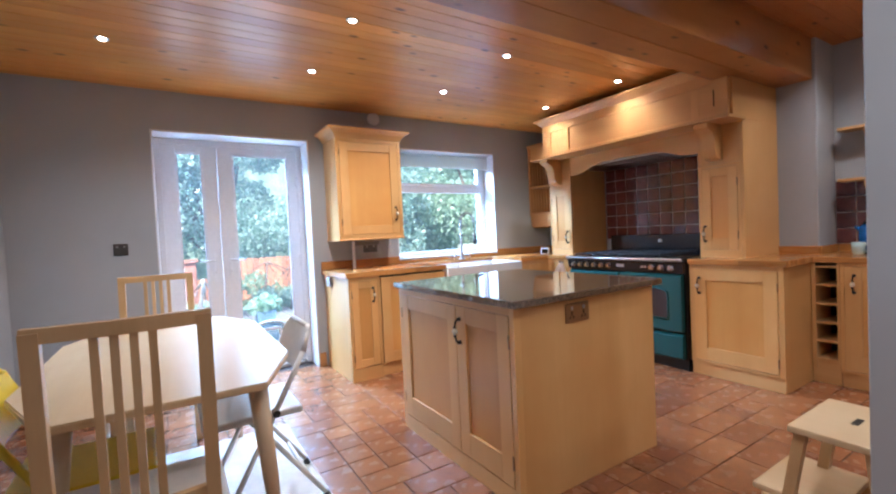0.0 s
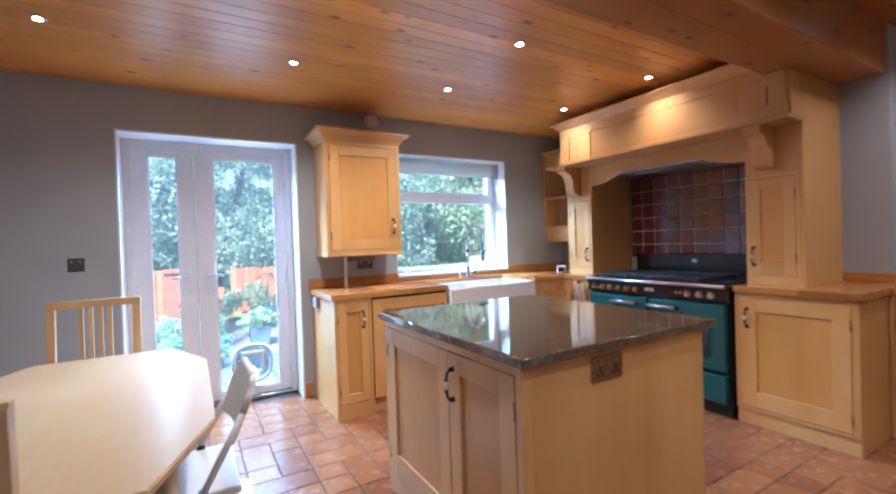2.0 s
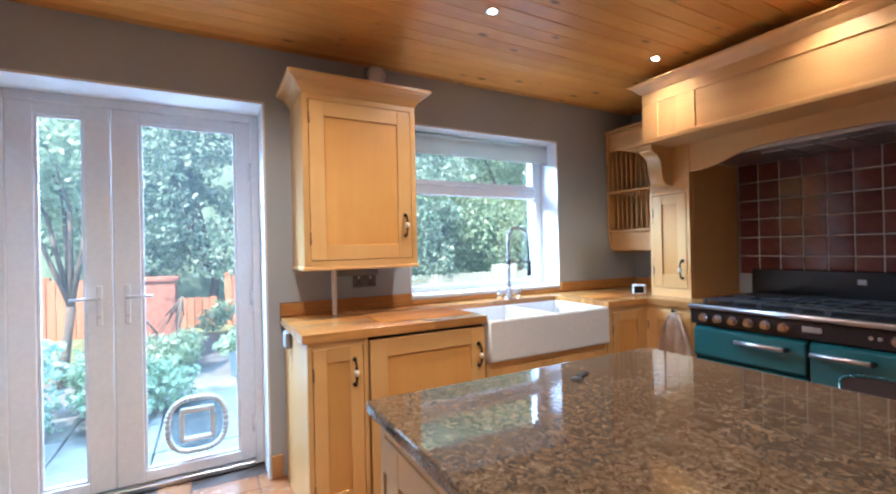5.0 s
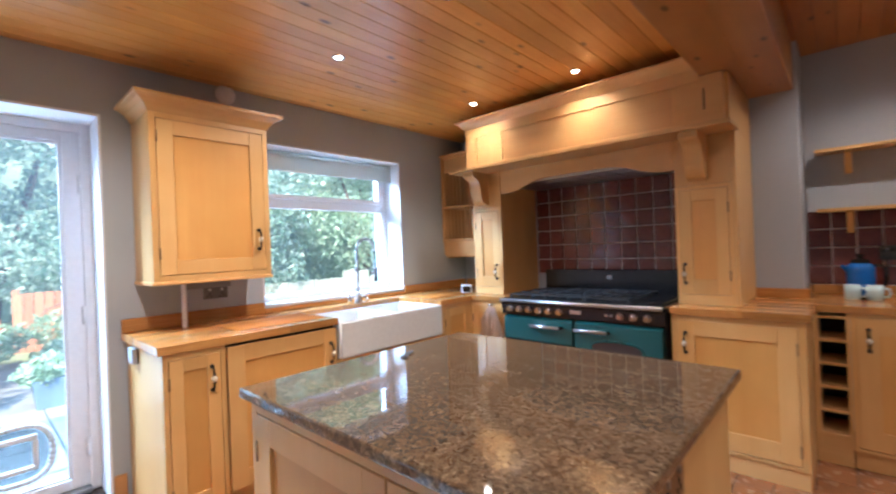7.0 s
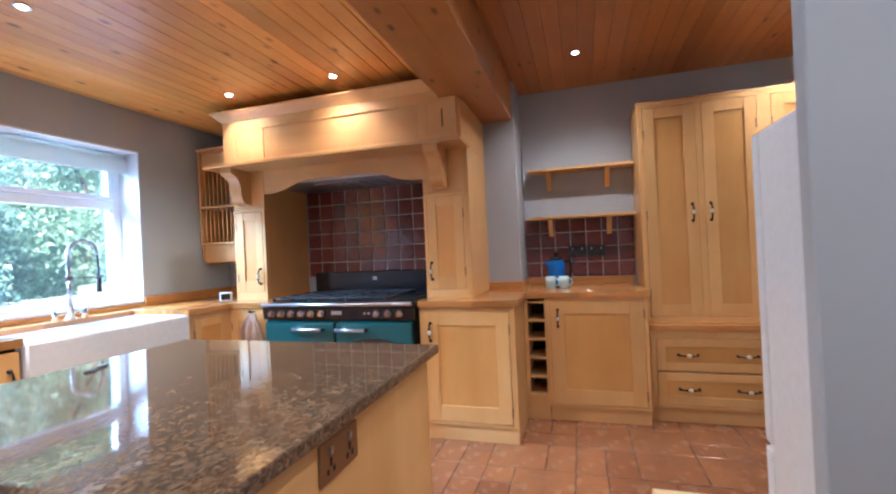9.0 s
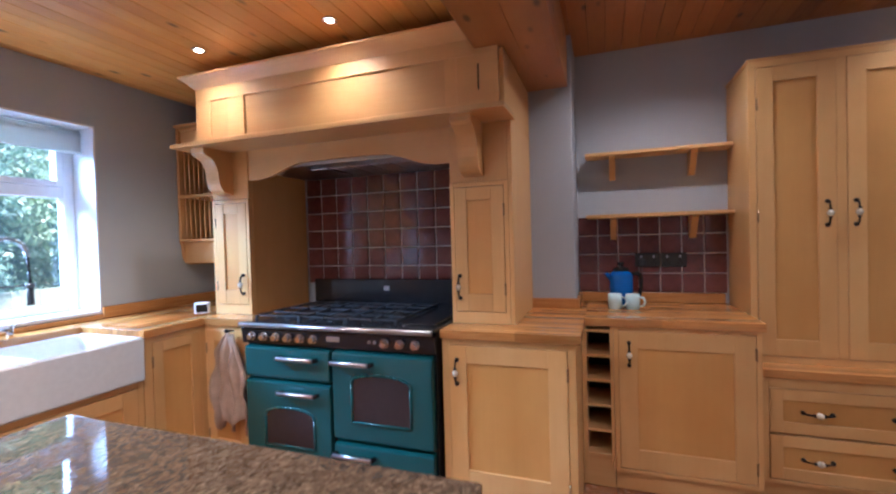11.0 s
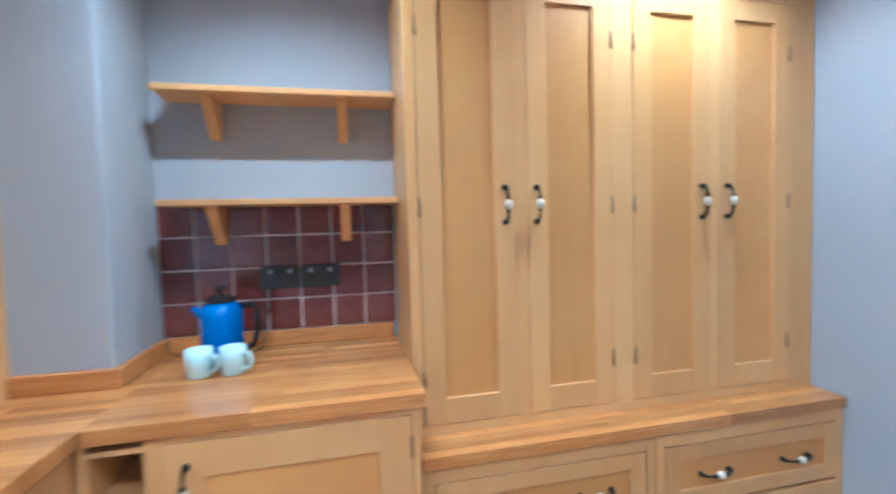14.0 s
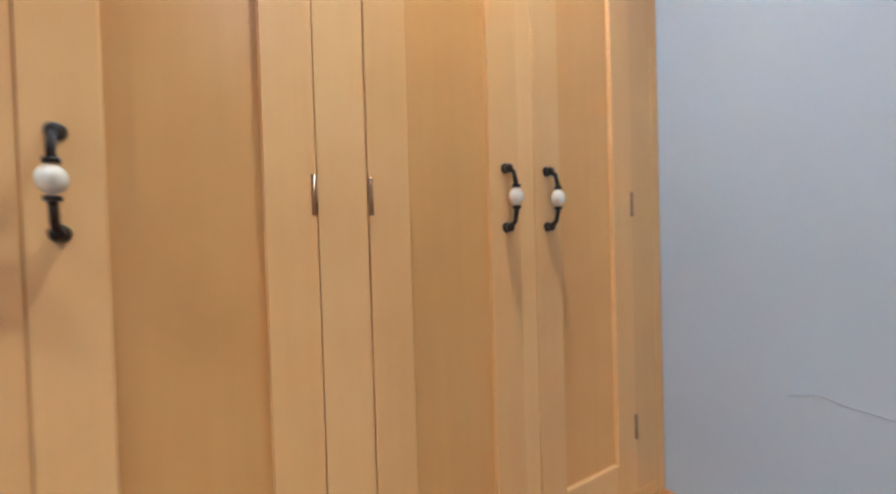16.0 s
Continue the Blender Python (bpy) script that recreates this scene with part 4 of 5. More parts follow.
# arched valance
bm = bmesh.new()
out = []
a0, a1 = 1.908, 3.232
def arch(y):
    s = (y - a0) / (a1 - a0)
    e = min(s, 1 - s) * (a1 - a0)
    if e < 0.10:
        return 1.735
    k = min(1.0, (e - 0.10) / 0.30)
    k = k * k * (3 - 2 * k)
    return 1.735 + 0.085 * (0.75 * k + 0.25 * math.sin(math.pi * s))
ys = [a0 + (a1 - a0) * i / 48 for i in range(49)]
for x in ((PX - 0.005, PX + 0.02),):
    prism(bm, [(a1, 1.92), (a0, 1.92)] + [(yy, arch(yy)) for yy in ys], "x", x[0], x[1])
part("valance", bm, MAPLE_Y, hood, "arched maple valance")
# mantel shelf
bm = bmesh.new()
box(bm, 3.395, PX, 1.560, 3.575, 1.919, 1.943, 0.004, segs=2)
box(bm, PX, E - 0.012, 1.602, 3.575, 1.919, 1.9425)
part("mantel_shelf", bm, MAPLE_Y, hood)
# canopy
FX = 3.487
bm = bmesh.new()
box(bm, FX + 0.02, E - 0.012, 1.602, 3.445, 1.944, 2.218, 0.002)
part("canopy", bm, MAPLE_Y, hood)
fc = east(FX)
bm = bmesh.new()
for u0, u1, z0, z1 in ((1.60, 1.80, 1.944, 2.194), (1.60, 1.7165, 2.194, 2.222), (1.717, 3.445, 2.195, 2.285), (1.80, 3.445, 1.944, 1.972), (1.80, 1.86, 1.972, 2.195), (3.08, 3.20, 1.972, 2.195), (3.33, 3.445, 1.972, 2.195)):
    box(bm, *fc(u0, u1, -0.02, 0.016, z0, z1), 0.0015)
part("canopy_frame", bm, MAPLE_Y, hood)
bm = bmesh.new()
box(bm, *fc(1.855, 3.085, -0.015, 0.006, 1.968, 2.2))
part("panel", bm, MAPLE_Y, hood)
bm = bmesh.new()
box(bm, *fc(3.195, 3.335, -0.015, 0.006, 1.968, 2.2))
part("panel", bm, MAPLE_Y, hood)
bm = bmesh.new()
box(bm, *fc(1.690, 1.698, 0.0162, 0.0172, 2.03, 2.15))
part("slot", bm, DARK, hood)
bm = bmesh.new()
prof = [(0.003, 0.0), (0.008, 0.006), (0.016, 0.014), (0.032, 0.034), (0.052, 0.05), (0.062, 0.056), (0.064, 0.066)]
rings = [[bm.verts.new(p) for p in ((E - 0.012, 3.445 + o, 2.27 + d), (FX - 0.016 - o, 3.445 + o, 2.27 + d), (FX - 0.016 - o, 1.718, 2.27 + d), (E - 0.012, 1.718, 2.27 + d))] for o, d in prof]
for a, b in zip(rings, rings[1:]):
    for i in range(4):
        bm.faces.new((a[i], a[(i + 1) % 4], b[(i + 1) % 4], b[i]))
bm.faces.new(rings[0])
bm.faces.new(rings[-1])
part("cornice", bm, MAPLE_Y, hood)
# corbels
for yc in (1.775, 3.40):
    bm = bmesh.new()
    out = [(PX - 0.012, 1.918), (3.43, 1.918), (3.43, 1.885), (3.445, 1.872)]
    out += [(3.455 + 0.075 * math.sin(a), 1.865 - 0.105 * (1 - math.cos(a))) for a in [math.pi / 2 * i / 8 for i in range(1, 9)]]
    out += [(3.53 + 0.09 * (1 - math.cos(a)) * 0.7, 1.76 - 0.10 * math.sin(a)) for a in [math.pi / 2 * i / 6 for i in range(1, 7)]]
    out += [(3.615, 1.655), (PX - 0.012, 1.652)]
    prism(bm, out, "y", yc - 0.05, yc + 0.05)
    part("corbel", bm, MAPLE, hood, "scrolled maple corbel")
bm = bmesh.new()
box(bm, PX + 0.03, E - 0.015, 1.912, 3.228, 1.80, 1.83)
extractor = part("extractor", bm, STEEL, hood, "metal extractor underside")
for i in range(5):
    bm = bmesh.new()
    box(bm, 3.80, 4.1, 2.2 + i * 0.14, 2.32 + i * 0.14, 1.793, 1.7995, 0.002)
    part("filter", bm, STEEL, extractor, "metal grease filter")

# ---- range cooker ----
cook = thing("range_cooker", (3.75, 2.51, 0), "dark green range cooker with black hob and steel rail", "cooker")
CX, CY0, CY1 = 3.425, 1.928, 3.098
bm = bmesh.new()
box(bm, CX + 0.03, 4.10, CY0 + 0.005, CY1 - 0.005, 0.09, 0.885, 0.003)
part("body", bm, BLACK, cook)
bm = bmesh.new()
box(bm, CX + 0.07, 4.05, CY0 + 0.02, CY1 - 0.02, 0.0, 0.09)
part("plinth", bm, BLACK_IRON, cook)
bm = bmesh.new()
prism(bm, [(CX + 0.03, 0.788), (CX - 0.002, 0.788), (CX - 0.015, 0.872), (CX + 0.03, 0.885)], "y", CY0, CY1)
part("control_panel", bm, BLACK, cook)
bm = bmesh.new()
rod(bm, (CX - 0.022, CY0 + 0.01, 0.892), (CX - 0.022, CY1 - 0.0, 0.892), 0.014, sides=14)
for y in (CY0 + 0.02, CY1 - 0.02):
    rod(bm, (CX - 0.022, y, 0.89), (CX + 0.03, y, 0.89), 0.008)
part("rail", bm, STEEL, cook, "brushed steel front rail")
bm = bmesh.new()
box(bm, CX - 0.01, 4.10, CY0, CY1, 0.886, 0.905, 0.004)
part("hob", bm, BLACK, cook)
for y in (3.018, 2.937, 2.856, 2.775, 2.694, 2.612, 2.191, 2.109, 2.027):
    bm = bmesh.new()
    rod(bm, (CX - 0.006, y, 0.832), (CX - 0.020, y, 0.830), 0.024, 0.023, 18)
    rod(bm, (CX - 0.020, y, 0.830), (CX - 0.042, y, 0.827), 0.018, 0.015, 16)
    part("knob", bm, CHROME, cook, "chrome control knob")
bm = bmesh.new()
box(bm, CX - 0.013, CX - 0.008, 2.455, 2.535, 0.822, 0.848, 0.002)
part("badge", bm, STEEL, cook)
for y in (2.25, 2.28):
    bm = bmesh.new()
    rod(bm, (CX - 0.006, y, 0.832), (CX - 0.016, y, 0.831), 0.008)
    part("button", bm, STEEL, cook)
bm = bmesh.new()
box(bm, 4.075, 4.125, CY0 + 0.01, CY1 - 0.01, 0.905, 1.085, 0.012, segs=3)
part("backguard", bm, BLACK, cook)
bm = bmesh.new()
box(bm, 4.071, 4.076, 2.50, 2.54, 1.01, 1.04, 0.002)
part("badge", bm, STEEL, cook)
for i, (x, y) in enumerate([(3.62, 2.90), (3.92, 2.90), (3.62, 2.60), (3.92, 2.60), (3.77, 2.3)]):
    bm = bmesh.new()
    lathe(bm, [(0.0, 0.0), (0.055, 0.0), (0.052, 0.012), (0.04, 0.014), (0.04, 0.022), (0.0, 0.024)], (x, y, 0.905), 20)
    part("burner", bm, BLACK_IRON, cook)
for y0, y1 in ((2.76, 3.05), (2.46, 2.75), (2.16, 2.45)):
    bm = bmesh.new()
    box(bm, 3.48, 4.05, (y0 + y1) / 2 - 0.006, (y0 + y1) / 2 + 0.006, 0.921, 0.932, 0.002)
    grid_top = part("pan_support", bm, BLACK_IRON, cook, "cast iron pan support")
    for y in (y0, y1):
        bm = bmesh.new()
        prism(bm, [(3.474, 0.905), (3.486, 0.905), (3.486, 0.921), (4.044, 0.921), (4.044, 0.905), (4.056, 0.905), (4.056, 0.932), (3.474, 0.932)], "y", y - 0.006, y + 0.006)
        part("side_bar", bm, BLACK_IRON, grid_top)
    for x in (3.50, 3.62, 3.77, 3.92, 4.03):
        bm = bmesh.new()
        box(bm, x - 0.006, x + 0.006, y0 + 0.006, y1 - 0.006, 0.922, 0.933, 0.002)
        part("cross_bar", bm, BLACK_IRON, grid_top)
bm = bmesh.new()
box(bm, 3.50, 4.04, 1.955, 2.14, 0.905, 0.918, 0.006, segs=2)
part("hotplate", bm, BLACK, cook)


def oven_door(y0, y1, z0, z1, window=None, handle_u=None, handle_z=None):
    bm = bmesh.new()
    prism(bm, [(CX + 0.03, z0), (CX - 0.004, z0), (CX - 0.012, z0 + 0.012), (CX - 0.012, z1 - 0.022), (CX - 0.009, z1 - 0.013), (CX + 0.022, z1), (CX + 0.03, z1)], "y", y0, y1)
    bmesh.ops.bevel(bm, geom=[e for e in bm.edges if abs(e.verts[0].co.y - e.verts[1].co.y) < 1e-6], offset=0.004, segments=2, affect="EDGES")
    d = part("oven_door", bm, GREEN, cook, "dark green enamelled door")
    if window:
        u0, u1, a, b = window
        n = 14
        top = [((u0 + u1) / 2 + (u1 - u0) / 2 * math.cos(math.pi * i / n), b - 0.05 + 0.05 * math.sin(math.pi * i / n) ** 0.8) for i in range(n + 1)]
        outline = [(u0, a), (u1, a)] + top
        bm = bmesh.new()
        prism(bm, outline, "x", CX - 0.0135, CX - 0.005)
        part("window", bm, OVEN_GLASS, d, "dark oven window with an arched top")
        bm = bmesh.new()
        tube(bm, [(CX - 0.013, u, z) for u, z in outline + outline[:1]], 0.008, 6)
        part("trim", bm, GREEN, d)
    if handle_u:
        h0, h1 = handle_u
        bm = bmesh.new()
        rod(bm, (CX - 0.05, h0, handle_z), (CX - 0.05, h1, handle_z), 0.011, sides=12)
        for y in (h0, h1):
            rod(bm, (CX - 0.012, y, handle_z - 0.004), (CX - 0.052, y, handle_z), 0.013, 0.011, 10, 1)
        part("handle", bm, [STEEL, BLACK], d, "steel bar handle with black ends")


oven_door(2.522, 3.080, 0.600, 0.778, None, (2.60, 2.83), 0.722)
oven_door(2.522, 3.080, 0.130, 0.590, (2.625, 2.945, 0.235, 0.445), (2.60, 2.83), 0.535)
oven_door(1.945, 2.506, 0.315, 0.778, (2.06, 2.39, 0.415, 0.665), (2.27, 2.49), 0.722)
oven_door(1.945, 2.506, 0.100, 0.300, None, (2.27, 2.49), 0.245)

# ---- towel ----
bm = bmesh.new()
rows, cols = 26, 16
grid = []
for r in range(rows + 1):
    z = 0.835 - 0.50 * r / rows
    line = []
    for c in range(cols + 1):
        s = c / cols - 0.5
        wide = 0.07 + 0.19 * min(1, (r / rows) * 1.7) ** 0.7
        low = 0.09 * (0.5 + 0.5 * math.cos(c * 0.9)) if r == rows else 0
        x = 3.448 - 0.026 * math.sin(c * 1.25 + 0.06 * r) * min(1, r / 5) - 0.012 * math.sin(r * 0.45 + c * 0.4)
        line.append(bm.verts.new((x, 3.225 + s * wide + 0.006 * math.sin(r * 0.8 + c), z - low - 0.03 * abs(s) * (1 - r / rows))))
    grid.append(line)
for r in range(rows):
    for c in range(cols):
        bm.faces.new((grid[r][c], grid[r][c + 1], grid[r + 1][c + 1], grid[r + 1][c])).smooth = True
towel = single("tea_towel", bm, CLOTH, (3.46, 3.225, 0.83), "crumpled beige towel hanging beside the cooker", "towel")
sol = towel.modifiers.new("thick", "SOLIDIFY")
sol.thickness = 0.008
bm = bmesh.new()
rod(bm, (3.48, 3.225, 0.835), (3.43, 3.225, 0.842), 0.006)
ball(bm, (3.428, 3.225, 0.843), 0.012)
single("towel_hook", bm, IRON, (3.48, 3.225, 0.835), "small iron hook holding the towel", "hook")

# ---- plate rack ----
rack = thing("plate_rack", (4.03, 3.82, 1.2), "maple wall plate rack with two rows of dowels", "plate rack")
RX, RY0, RY1 = 3.86, 3.555, 4.10
for y0, y1 in ((RY0, RY0 + 0.02), (RY1 - 0.02, RY1)):
    bm = bmesh.new()
    prism(bm, [(E - 0.001, 2.20), (RX, 2.20), (RX, 1.37), (RX + 0.012, 1.345), (RX + 0.02, 1.25), (RX + 0.04, 1.215), (RX + 0.08, 1.20), (E - 0.001, 1.20)], "y", y0, y1)
    part("side", bm, PLATE_WOOD, rack)
bm = bmesh.new()
box(bm, E - 0.014, E - 0.001, RY0 + 0.02, RY1 - 0.02, 1.20, 2.20)
part("back_panel", bm, PLATE_WOOD, rack)
for z in (1.37, 1.69, 2.18):
    bm = bmesh.new()
    box(bm, RX - 0.012 if z < 2 else RX + 0.004, E - 0.015, RY0 + 0.021, RY1 - 0.021, z, z + 0.02, 0.003)
    part("shelf", bm, PLATE_WOOD, rack)
for z0, z1 in ((1.39, 1.69), (1.71, 2.06)):
    for i in range(11):
        y = RY0 + 0.05 + i * 0.045
        bm = bmesh.new()
        rod(bm, (RX + 0.03, y, z0), (RX + 0.03, y, z1), 0.006, sides=8)
        part("dowel", bm, PLATE_WOOD, rack)
for name, z0, z1 in (("top_rail", 2.05, 2.20), ("apron", 1.215, 1.369)):
    bm = bmesh.new()
    box(bm, RX + 0.022, RX + 0.04, RY0 + 0.02, RY1 - 0.02, z0, z1, 0.003)
    part(name, bm, PLATE_WOOD, rack)
bm = bmesh.new()
box(bm, RX - 0.02, E - 0.001, RY0 - 0.015, RY1 + 0.002, 2.2005, 2.222, 0.006, segs=2)
part("cornice", bm, PLATE_WOOD, rack)

# small clock on the worktop
clk = thing("kitchen_timer", (3.60, 3.60, TOP), "small white-framed digital timer on the worktop", "timer")
bm = bmesh.new()
box(bm, -0.045, 0.045, -0.02, 0.02, 0.0, 0.075, 0.010, segs=2)
bmesh.ops.translate(bm, verts=bm.verts, vec=(3.60, 3.60, TOP))
part("case", bm, UPVC, clk)
bm = bmesh.new()
box(bm, -0.033, 0.033, -0.0215, -0.02, 0.013, 0.062)
bmesh.ops.translate(bm, verts=bm.verts, vec=(3.60, 3.60, TOP))
part("screen", bm, BLACK, clk, "dark screen")
clk.matrix_basis = pose(3.60, 3.60, TOP, 0, 0, -52)

# ---- base cabinets by the cooker ----
cab = thing("base_cabinet", (3.8, 1.6, 0), "maple base cabinet beside the cooker", "cabinet")
fr = east(3.49)
bm = bmesh.new()
box(bm, 3.51, E - 0.01, 1.285, 1.912, 0.0, TOP0 - 0.001, 0.002)
part("body", bm, MAPLE, cab)
frame_bars(fr, 1.285, 1.912, 0.10, TOP0 - 0.002, 0.035, 0.03, 0.02, cab)
shaker(fr, 1.322, 1.876, 0.125, 0.828, cab, rail=0.085, knob=[(1.838, 0.70)], hinge=[(1.322, 0.2), (1.322, 0.72)], bottom=0.10)
bm = bmesh.new()
box(bm, 3.485, 3.505, 1.287, 1.91, 0.0, 0.098, 0.002)
part("plinth", bm, MAPLE_Y, cab)

cab = thing("wine_rack", (4.1, 1.18, 0), "narrow maple wine rack with square openings", "wine rack")
fb = east(3.93)
# near-black sheet: shade deep inside the openings, put into colour
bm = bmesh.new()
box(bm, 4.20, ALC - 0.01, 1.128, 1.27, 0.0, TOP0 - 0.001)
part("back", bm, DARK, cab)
bm = bmesh.new()
box(bm, *fb(1.124, 1.140, -0.27, 0.014, 0.10, TOP0 - 0.002), 0.001)
box(bm, *fb(1.258, 1.282, -0.27, 0.014, 0.10, TOP0 - 0.002), 0.001)
part("side", bm, MAPLE, cab)
for i in range(6):
    z = 0.165 + i * 0.132
    bm = bmesh.new()
    box(bm, *fb(1.140, 1.258, -0.27, 0.012, z, z + 0.014), 0.001)
    part("shelf", bm, MAPLE_Y, cab)
bm = bmesh.new()
box(bm, 3.93, 3.95, 1.124, 1.284, 0.0, 0.165, 0.002)
part("plinth", bm, MAPLE_Y, cab)

cab = thing("base_cabinet", (4.2, 0.8, 0), "maple base cabinet below the alcove shelves", "cabinet")
bm = bmesh.new()
box(bm, 3.95, ALC - 0.01, 0.47, 1.12, 0.0, TOP0 - 0.001, 0.002)
part("body", bm, MAPLE, cab)
frame_bars(fb, 0.466, 1.122, 0.10, TOP0 - 0.002, 0.022, 0.02, 0.02, cab)
shaker(fb, 0.490, 1.098, 0.125, 0.838, cab, rail=0.09, knob=[(1.048, 0.72)], hinge=[(0.49, 0.2), (0.49, 0.75)], bottom=0.10)
bm = bmesh.new()
box(bm, 3.935, 3.952, 0.468, 1.12, 0.0, 0.098, 0.002)
part("plinth", bm, MAPLE_Y, cab)

# ---- tall cupboards over drawers ----
TX = 4.152
tall = thing("tall_cupboard", (4.3, -0.35, 0.662), "tall maple cupboard with four panelled doors", "cupboard")
bm = bmesh.new()
box(bm, TX + 0.02, ALC - 0.001, S + 0.002, 0.448, 0.662, 2.195, 0.002)
part("body", bm, MAPLE, tall)
ft = east(TX)
frame_bars(ft, S + 0.002, 0.450, 0.662, 2.198, 0.032, 0.032, 0.032, tall, mids=((-0.362, -0.282), (0.0445, 0.0845), (-0.7285, -0.6875)))
bm = bmesh.new()
box(bm, TX - 0.018, ALC - 0.001, S + 0.002, 0.453, 2.198, 2.214, 0.003)
part("top", bm, MAPLE_Y, tall)
for u0, u1, k, h in ((0.086, 0.4155, 0.124, 0.413), (-0.2805, 0.043, 0.012, -0.277), (-0.686, -0.3635, -0.650, -0.367), (-1.0565, -0.730, -0.763, -1.053)):
    shaker(ft, u0, u1, 0.697, 2.163, tall, rail=0.074, knob=[(k, 1.415)], hinge=[(h, 0.86), (h, 1.41), (h, 1.98)], bottom=0.085)
bm = bmesh.new()
box(bm, *ft(S + 0.034, -1.058, -0.02, 0.0155, 0.695, 2.165), 0.001)
part("stile", bm, MAPLE, tall)

low = thing("drawer_worktop", (4.2, -0.35, 0.622), "low oak stave worktop under the tall cupboard", "worktop")
staves(low, OAK_Y, 4.002, ALC - 0.001, S + 0.002, 0.448, 0.622, 0.661, "y")
for u0, u1 in ((-0.352, 0.448), (S + 0.002, -0.356)):
    dr = thing("drawer_unit", (4.3, (u0 + u1) / 2, 0), "maple unit with two wide drawers", "drawers", "drawer units")
    fd = east(4.03)
    bm = bmesh.new()
    box(bm, 4.05, ALC - 0.01, u0, u1, 0.0, 0.621, 0.002)
    part("body", bm, MAPLE, dr)
    frame_bars(fd, u0, u1, 0.10, 0.621, 0.034, 0.05, 0.02, dr)
    for z0, z1 in ((0.352, 0.568), (0.124, 0.340)):
        w = u1 - u0
        shaker(fd, u0 + 0.037, u1 - 0.037, z0, z1, dr, rail=0.055, name="drawer", knob=[(u0 + 0.285 * w, (z0 + z1) / 2), (u0 + 0.715 * w, (z0 + z1) / 2)], flat=True)
    bm = bmesh.new()
    box(bm, 4.033, 4.052, u0 + 0.002, u1 - 0.002, 0.0, 0.098, 0.002)
    part("plinth", bm, MAPLE_Y, dr)

# ---- alcove shelves ----
for z, lab in ((1.845, "upper maple shelf on wooden brackets"), (1.458, "lower maple shelf above burgundy tiles")):
    sh = thing("wall_shelf", (4.48, 0.86, z), lab, "shelf", "alcove shelves")
    bm = bmesh.new()
    box(bm, 4.392, ALC - 0.001, 0.452, 1.262, z - 0.016, z + 0.006, 0.003)
    part("board", bm, MAPLE_Y, sh)
    for y in (1.10, 0.645):
        bm = bmesh.new()
        prism(bm, [(ALC - 0.001, z - 0.0165), (4.42, z - 0.0165), (4.42, z - 0.03), (4.525, z - 0.155), (ALC - 0.001, z - 0.155)], "y", y - 0.018, y + 0.018)
        part("bracket", bm, MAPLE, sh)

# ---- fridge ----
fr = thing("fridge_freezer", (2.1, 0.06, 0), "tall white fridge freezer beside the partition", "fridge")
bm = bmesh.new()
box(bm, 1.835, 2.24, -0.22, 0.372, 0.02, 1.535, 0.012, segs=2)
part("body", bm, APPLIANCE, fr)
bm = bmesh.new()
box(bm, 2.243, 2.297, -0.22, 0.372, 0.62, 1.535, 0.014, segs=2)
box(bm, 2.243, 2.297, -0.22, 0.372, 0.06, 0.61, 0.014, segs=2)
part("door", bm, APPLIANCE, fr)
bm = bmesh.new()
for x in (1.97, 2.2):
    for y in (-0.18, 0.33):
        rod(bm, (x, y, 0.0), (x, y, 0.03), 0.02)
part("foot", bm, BLACK_RUBBER, fr)

# ---- kettle and mugs ----
KX, KY = 4.35, 1.065
ket = thing("kettle", (KX, KY, TOP), "bright blue enamel kettle with black lid and handle", "kettle")
bm = bmesh.new()
lathe(bm, [(0.0, 0.0), (0.063, 0.0), (0.067, 0.008), (0.067, 0.15), (0.065, 0.172), (0.056, 0.19), (0.045, 0.198), (0.0, 0.2)], (KX, KY, TOP + 0.014), 32)
part("jug", bm, BLUE, ket)
bm = bmesh.new()
lathe(bm, [(0.0, 0.0), (0.074, 0.0), (0.074, 0.008), (0.066, 0.014), (0.0, 0.014)], (KX, KY, TOP), 28)
part("base", bm, BLACK, ket, "black power base")
bm = bmesh.new()
lathe(bm, [(0.0, 0.0), (0.046, 0.0), (0.045, 0.012), (0.036, 0.022), (0.013, 0.026), (0.012, 0.034), (0.019, 0.042), (0.017, 0.054), (0.0, 0.058)], (KX, KY, TOP + 0.2125), 24)
part("lid", bm, BLACK, ket, "black lid with a knob")
bm = bmesh.new()
tube(bm, [(KX, KY - 0.058, TOP + 0.196), (KX, KY - 0.095, TOP + 0.2), (KX, KY - 0.112, TOP + 0.178), (KX, KY - 0.112, TOP + 0.11), (KX, KY - 0.098, TOP + 0.06), (KX, KY - 0.064, TOP + 0.05)], 0.011, 10)
part("handle", bm, BLACK, ket)
bm = bmesh.new()
rod(bm, (KX, KY + 0.052, TOP + 0.165), (KX, KY + 0.088, TOP + 0.2), 0.018, 0.009, 12)
part("spout", bm, BLUE, ket)
